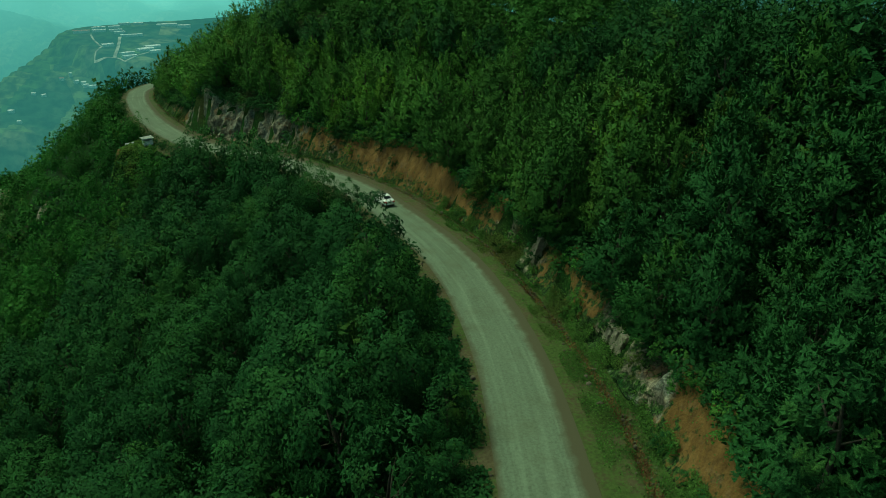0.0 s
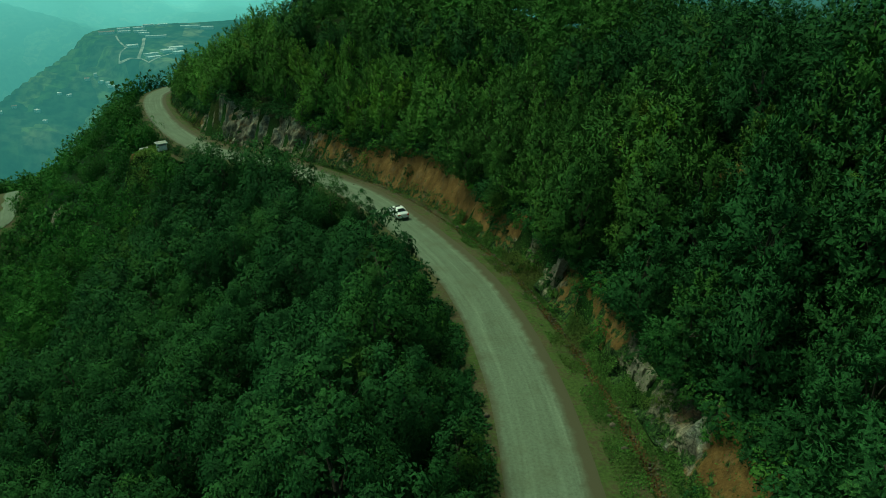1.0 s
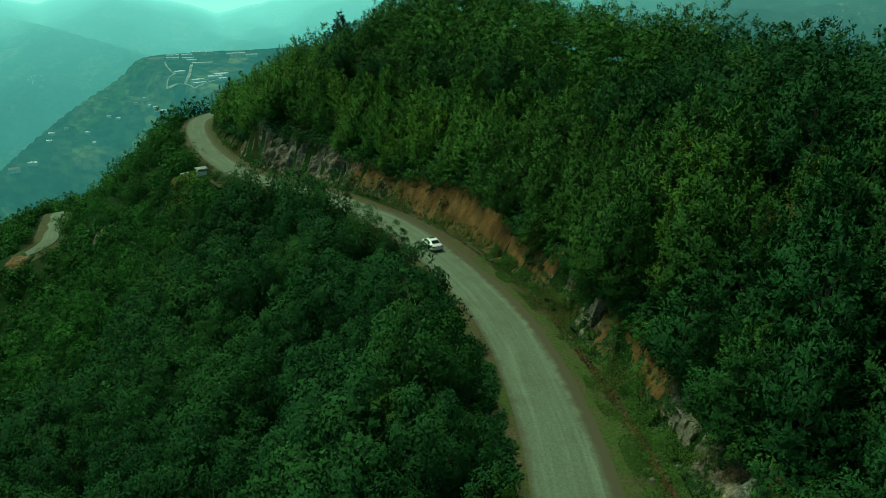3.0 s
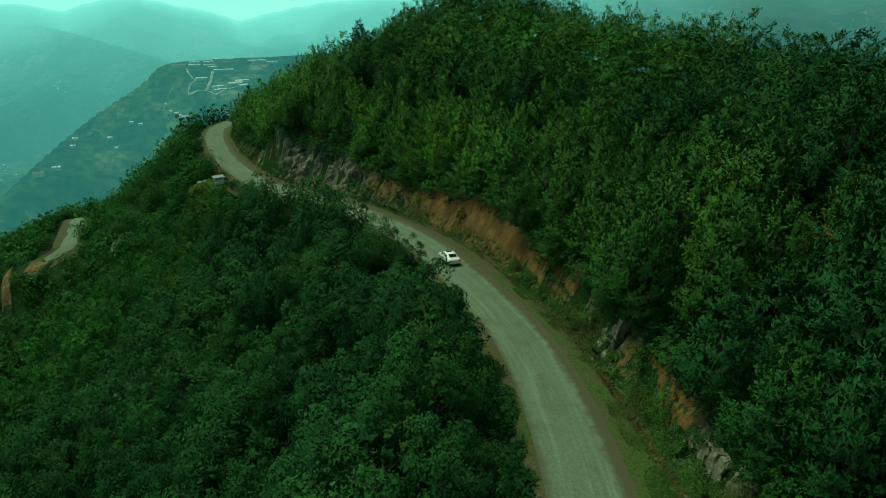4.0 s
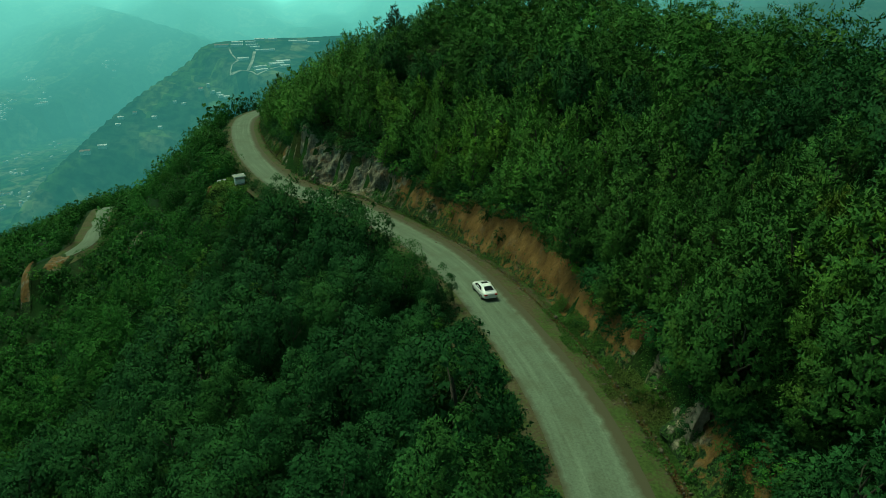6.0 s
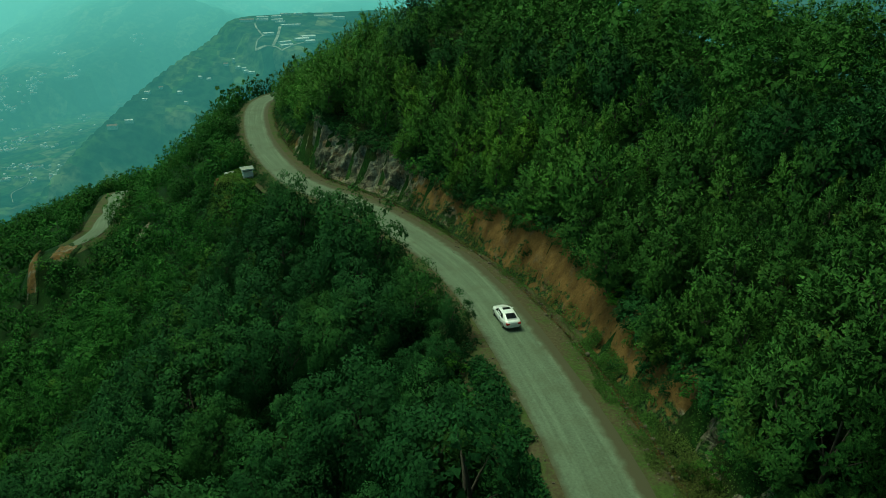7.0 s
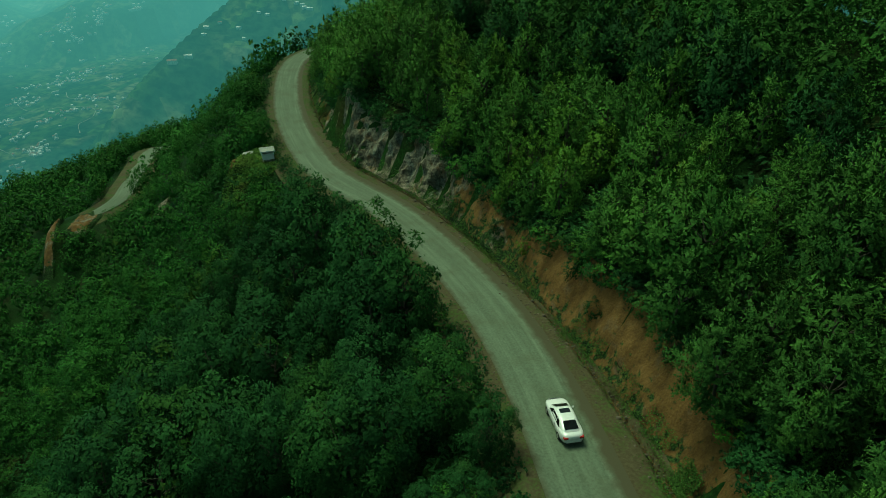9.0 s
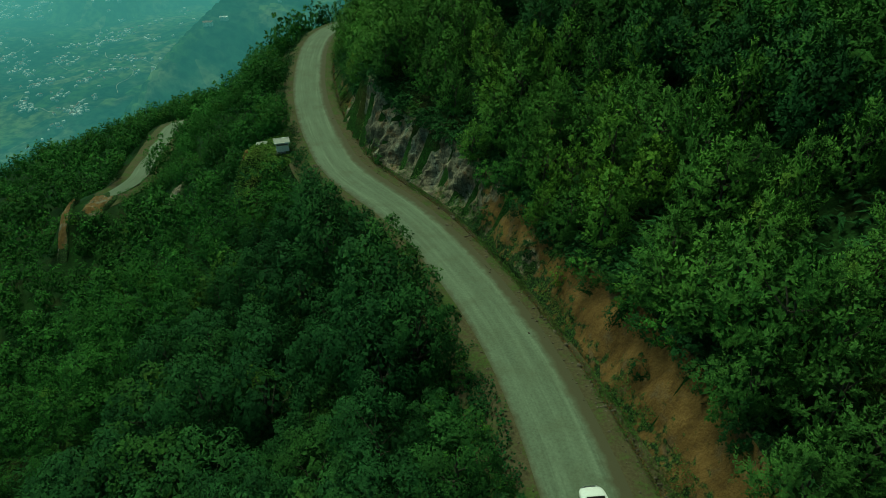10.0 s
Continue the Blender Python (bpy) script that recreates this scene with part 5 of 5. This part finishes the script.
pane("rear_window", [(-0.54, -1.80, 1.14), (0.54, -1.80, 1.14), (0.48, -1.08, 1.385), (-0.48, -1.08, 1.385)], "dark sloping rear window")
pane("windscreen", [(-0.60, 1.22, 1.045), (0.60, 1.22, 1.045), (0.49, 0.55, 1.38), (-0.49, 0.55, 1.38)], "dark windscreen")
for sgn in (-1, 1):
    for y0, y1, t0, t1 in ((-1.30, -0.62, -0.95, -0.60), (-0.54, 0.30, -0.52, 0.24), (0.36, 0.95, 0.30, 0.46)):
        pane("side_window", [(sgn * 0.845, y0, 1.0), (sgn * 0.845, y1, 1.0), (sgn * 0.695, t1, 1.33), (sgn * 0.695, t0, 1.33)])
    part("door_seam", box(sgn * 0.905 - 0.01, sgn * 0.905 + 0.01, -0.585, -0.565, 0.4, 0.93), TRIM, car)
    part("door_handle", box(sgn * 0.915 - 0.02, sgn * 0.915 + 0.02, -0.52, -0.36, 0.80, 0.83, 0.008), PAINT, car)
    part("door_handle", box(sgn * 0.915 - 0.02, sgn * 0.915 + 0.02, -1.3, -1.14, 0.81, 0.84, 0.008), PAINT, car)
    part("door_mirror", box(sgn * 0.98 - 0.09, sgn * 0.98 + 0.09, 0.72, 0.84, 0.92, 1.05, 0.03), PAINT, car)
    part("tail_light", box(sgn * 0.60 - 0.18, sgn * 0.60 + 0.18, -2.425, -2.12, 0.70, 0.89, 0.05), REDLAMP, car, "red tail light")
    part("headlight", box(sgn * 0.56 - 0.16, sgn * 0.56 + 0.16, 2.0, 2.27, 0.55, 0.68, 0.05), CLEARLAMP, car)
    for y in (-1.42, 1.42):
        wheel = empty("wheel", sgn * 0.82, y, 0.32)
        wheel.parent = car
        for pn, rad, wid, mat, seg in (("tyre", 0.32, 0.20, RUBBER, 28), ("rim", 0.215, 0.215, ALLOY, 10)):
            bm = bmesh.new()
            bmesh.ops.create_cone(bm, cap_ends=True, segments=seg, radius1=rad, radius2=rad, depth=wid, matrix=Matrix.Rotation(math.pi / 2, 4, "Y"))
            bmesh.ops.bevel(bm, geom=[e for e in bm.edges if abs((e.verts[0].co - e.verts[1].co).x) < 0.01], offset=0.025, segments=2, affect="EDGES")
            part(pn, bm, mat, wheel)
part("sunroof", box(-0.40, 0.40, -0.30, 0.18, 1.435, 1.466, 0.01), GLASS, car, "dark glass sunroof")
part("rear_bumper", box(-0.62, 0.62, -2.42, -2.2, 0.37, 0.60, 0.07), PAINT, car)
part("diffuser", box(-0.5, 0.5, -2.39, -2.2, 0.29, 0.37, 0.02), TRIM, car)
part("front_bumper", box(-0.56, 0.56, 2.2, 2.40, 0.35, 0.52, 0.06), PAINT, car)
part("grille", box(-0.38, 0.38, 2.33, 2.39, 0.53, 0.62, 0.015), TRIM, car)
part("number_plate", box(-0.26, 0.26, -2.43, -2.39, 0.66, 0.76, 0.005), PLATE, car, "plain pale plate")

# ---------------------------------------------------------------- far buildings
# walls, roofs and tracks out here carry the painted haze too
for x, y, wid, dep, high, turn, pale in ((-886, 1671, 32, 14, 5, 26, 0), (-860, 1708, 27, 10, 4, 26, 1), (-848, 1682, 27, 10, 4, 26, 1), (-830, 1727, 24, 10, 4, 26, 1), (-814, 1699, 26, 10, 4, 26, 1), (-798, 1683, 22, 9, 4, 26, 1),
                                   (-763, 1668, 44, 9, 4, 25, 1), (-784, 1581, 22, 14, 5, 40, 1), (-720, 1534, 26, 10, 4, 50, 1), (-706, 1512, 26, 10, 4, 50, 1), (-691, 1565, 30, 16, 4, 45, 1), (-684, 1590, 30, 14, 4, 40, 1), (-668, 1562, 20, 12, 4, 45, 1),
                                   (-820, 1763, 24, 9, 4, 22, 1), (-791, 1781, 20, 9, 4, 22, 1), (-727, 1804, 44, 12, 5, 20, 1), (-690, 1822, 30, 12, 6, 20, 1)):
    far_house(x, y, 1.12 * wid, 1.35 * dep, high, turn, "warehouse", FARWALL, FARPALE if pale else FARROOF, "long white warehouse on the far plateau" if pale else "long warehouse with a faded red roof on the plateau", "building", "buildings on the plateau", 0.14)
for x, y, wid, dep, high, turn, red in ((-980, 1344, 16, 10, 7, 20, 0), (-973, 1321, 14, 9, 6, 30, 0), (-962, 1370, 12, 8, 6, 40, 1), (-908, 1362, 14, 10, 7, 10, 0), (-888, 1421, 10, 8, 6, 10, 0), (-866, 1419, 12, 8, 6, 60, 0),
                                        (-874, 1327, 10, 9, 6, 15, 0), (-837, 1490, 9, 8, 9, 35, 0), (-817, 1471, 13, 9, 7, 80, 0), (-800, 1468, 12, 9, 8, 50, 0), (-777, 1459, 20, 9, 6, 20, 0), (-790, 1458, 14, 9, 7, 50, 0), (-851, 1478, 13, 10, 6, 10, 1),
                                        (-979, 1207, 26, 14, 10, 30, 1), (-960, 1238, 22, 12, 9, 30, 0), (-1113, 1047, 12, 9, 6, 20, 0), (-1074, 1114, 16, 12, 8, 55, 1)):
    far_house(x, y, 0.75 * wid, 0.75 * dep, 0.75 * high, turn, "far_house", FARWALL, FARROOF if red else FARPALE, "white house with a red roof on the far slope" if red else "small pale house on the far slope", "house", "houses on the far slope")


def track(name, pts, wide):
    s, p = spline(pts, 8.0)
    t = np.gradient(p, axis=0)
    t /= np.linalg.norm(t, axis=1)[:, None]
    nrm = np.stack([t[:, 1], -t[:, 0]], 1)
    rows = [np.column_stack([q, land(q[:, 0], q[:, 1]) + 2.5]) for q in (p - nrm * wide / 2, p + nrm * wide / 2)]
    ob = thing(name, raw_mesh(name, np.stack(rows, 1), [(grid_faces(len(p), 2), 0)]), [FARTRACK])
    return tagged(ob, "pale dirt track across the far plateau", "road", kind="structure")


track("far_track", [(-854, 1651), (-830, 1613), (-793, 1567), (-783, 1563)], 4)
track("far_track_upper", [(-790, 1562), (-789, 1546), (-786, 1520), (-783, 1506), (-746, 1494), (-722, 1491), (-701, 1474)], 4)
track("far_track_side", [(-780, 1642), (-752, 1560), (-736, 1507), (-728, 1493)], 7)
track("far_track_lower", [(-701, 1474), (-696, 1500), (-690, 1524), (-671, 1560)], 4)

# lanes of the valley, with houses strung along them
r = np.random.default_rng(51)
lanes, spots = [], []
for lane in range(90):
    if lane < 80:
        az, rad_ = r.uniform(-62, -24), r.uniform(1400, 3600)
    else:
        az, rad_ = r.uniform(0, 32), r.uniform(4100, 4500)
    p = np.array([MX + rad_ * math.sin(radians(az)), MY + rad_ * math.cos(radians(az))])
    way, pts = r.uniform(0, 6.28), [tuple(p)]
    for k in range(int(r.integers(5, 9))):
        way += r.normal(0, 0.7)
        p = p + np.array([math.cos(way), math.sin(way)]) * r.uniform(50, 110)
        pts.append(tuple(p))
    s, line = spline(pts, 14.0)
    if nearest(line[:, 0], line[:, 1], SP)[1].min() < 470 or (lane < 80 and land(line[:, 0], line[:, 1]).max() > -300):
        continue
    lanes.append(line)
    for group in range(int(r.integers(2, 5))):
        c, spread = r.integers(0, len(line)), r.uniform(16, 60)
        for k in range(int(r.integers(2, 15))):
            q = line[min(max(int(c + r.normal(0, spread / 14)), 0), len(line) - 1)]
            spots.append((q[0] + r.normal(0, 0.35 * spread), q[1] + r.normal(0, 0.35 * spread)))
        if r.random() < 0.5:
            spots.append((line[c][0] + r.normal(0, 150), line[c][1] + r.normal(0, 150)))
sp_ = np.array(spots)
free = nearest(sp_[:, 0], sp_[:, 1], SP)[1] > 430
zs = land(sp_[:, 0], sp_[:, 1])
village_v, village_f, roof_f, at = [], [], [], 0
for (x, y), z, ok in zip(spots, zs, free):
    rad_ = math.hypot(x - MX, y - MY)
    if not ok or (z > -330 and rad_ < 2600):
        continue
    k0 = 0.36 + rad_ / 6500
    w, d, h, a = k0 * r.uniform(4, 9) * (1.8 if r.random() < 0.08 else 1), k0 * r.uniform(3.5, 6), k0 * r.uniform(4, 9), r.uniform(0, 3.14)
    ca, sa = math.cos(a), math.sin(a)
    pts = [(u * w, v * d, q) for q in (-2, h) for u, v in ((-1, -1), (1, -1), (1, 1), (-1, 1))] + [(-w, 0, h + 0.5 * d), (w, 0, h + 0.5 * d)]
    village_v += [(x + ca * u - sa * v, y + sa * u + ca * v, z + q) for u, v, q in pts]
    village_f += [(at + i, at + (i + 1) % 4, at + 4 + (i + 1) % 4, at + 4 + i) for i in range(4)]
    roof_f += [(at + 4, at + 5, at + 9, at + 8), (at + 6, at + 7, at + 8, at + 9)]
    at += 10
lane_v, lane_f, at = [], [], 0
for line in lanes[::3]:
    t = np.gradient(line, axis=0)
    t /= np.linalg.norm(t, axis=1)[:, None]
    nrm = np.stack([t[:, 1], -t[:, 0]], 1)
    q = np.stack([line - nrm * 1.0, line + nrm * 1.0], 1)
    z = land(q[..., 0].ravel(), q[..., 1].ravel()).reshape(len(line), 2) + 2.5
    lane_v.append(np.dstack([q, z]).reshape(-1, 3))
    lane_f.append(grid_faces(len(line), 2) + at)
    at += 2 * len(line)
tagged(thing("valley_lanes", raw_mesh("valley_lanes", np.vstack(lane_v), [(np.vstack(lane_f), 0)]), [FARTRACK]), "pale lanes winding between the houses of the valley", "road", kind="stuff")
half = np.array(roof_f)
red = np.repeat(r.random(len(half) // 2) < 0.3, 2)
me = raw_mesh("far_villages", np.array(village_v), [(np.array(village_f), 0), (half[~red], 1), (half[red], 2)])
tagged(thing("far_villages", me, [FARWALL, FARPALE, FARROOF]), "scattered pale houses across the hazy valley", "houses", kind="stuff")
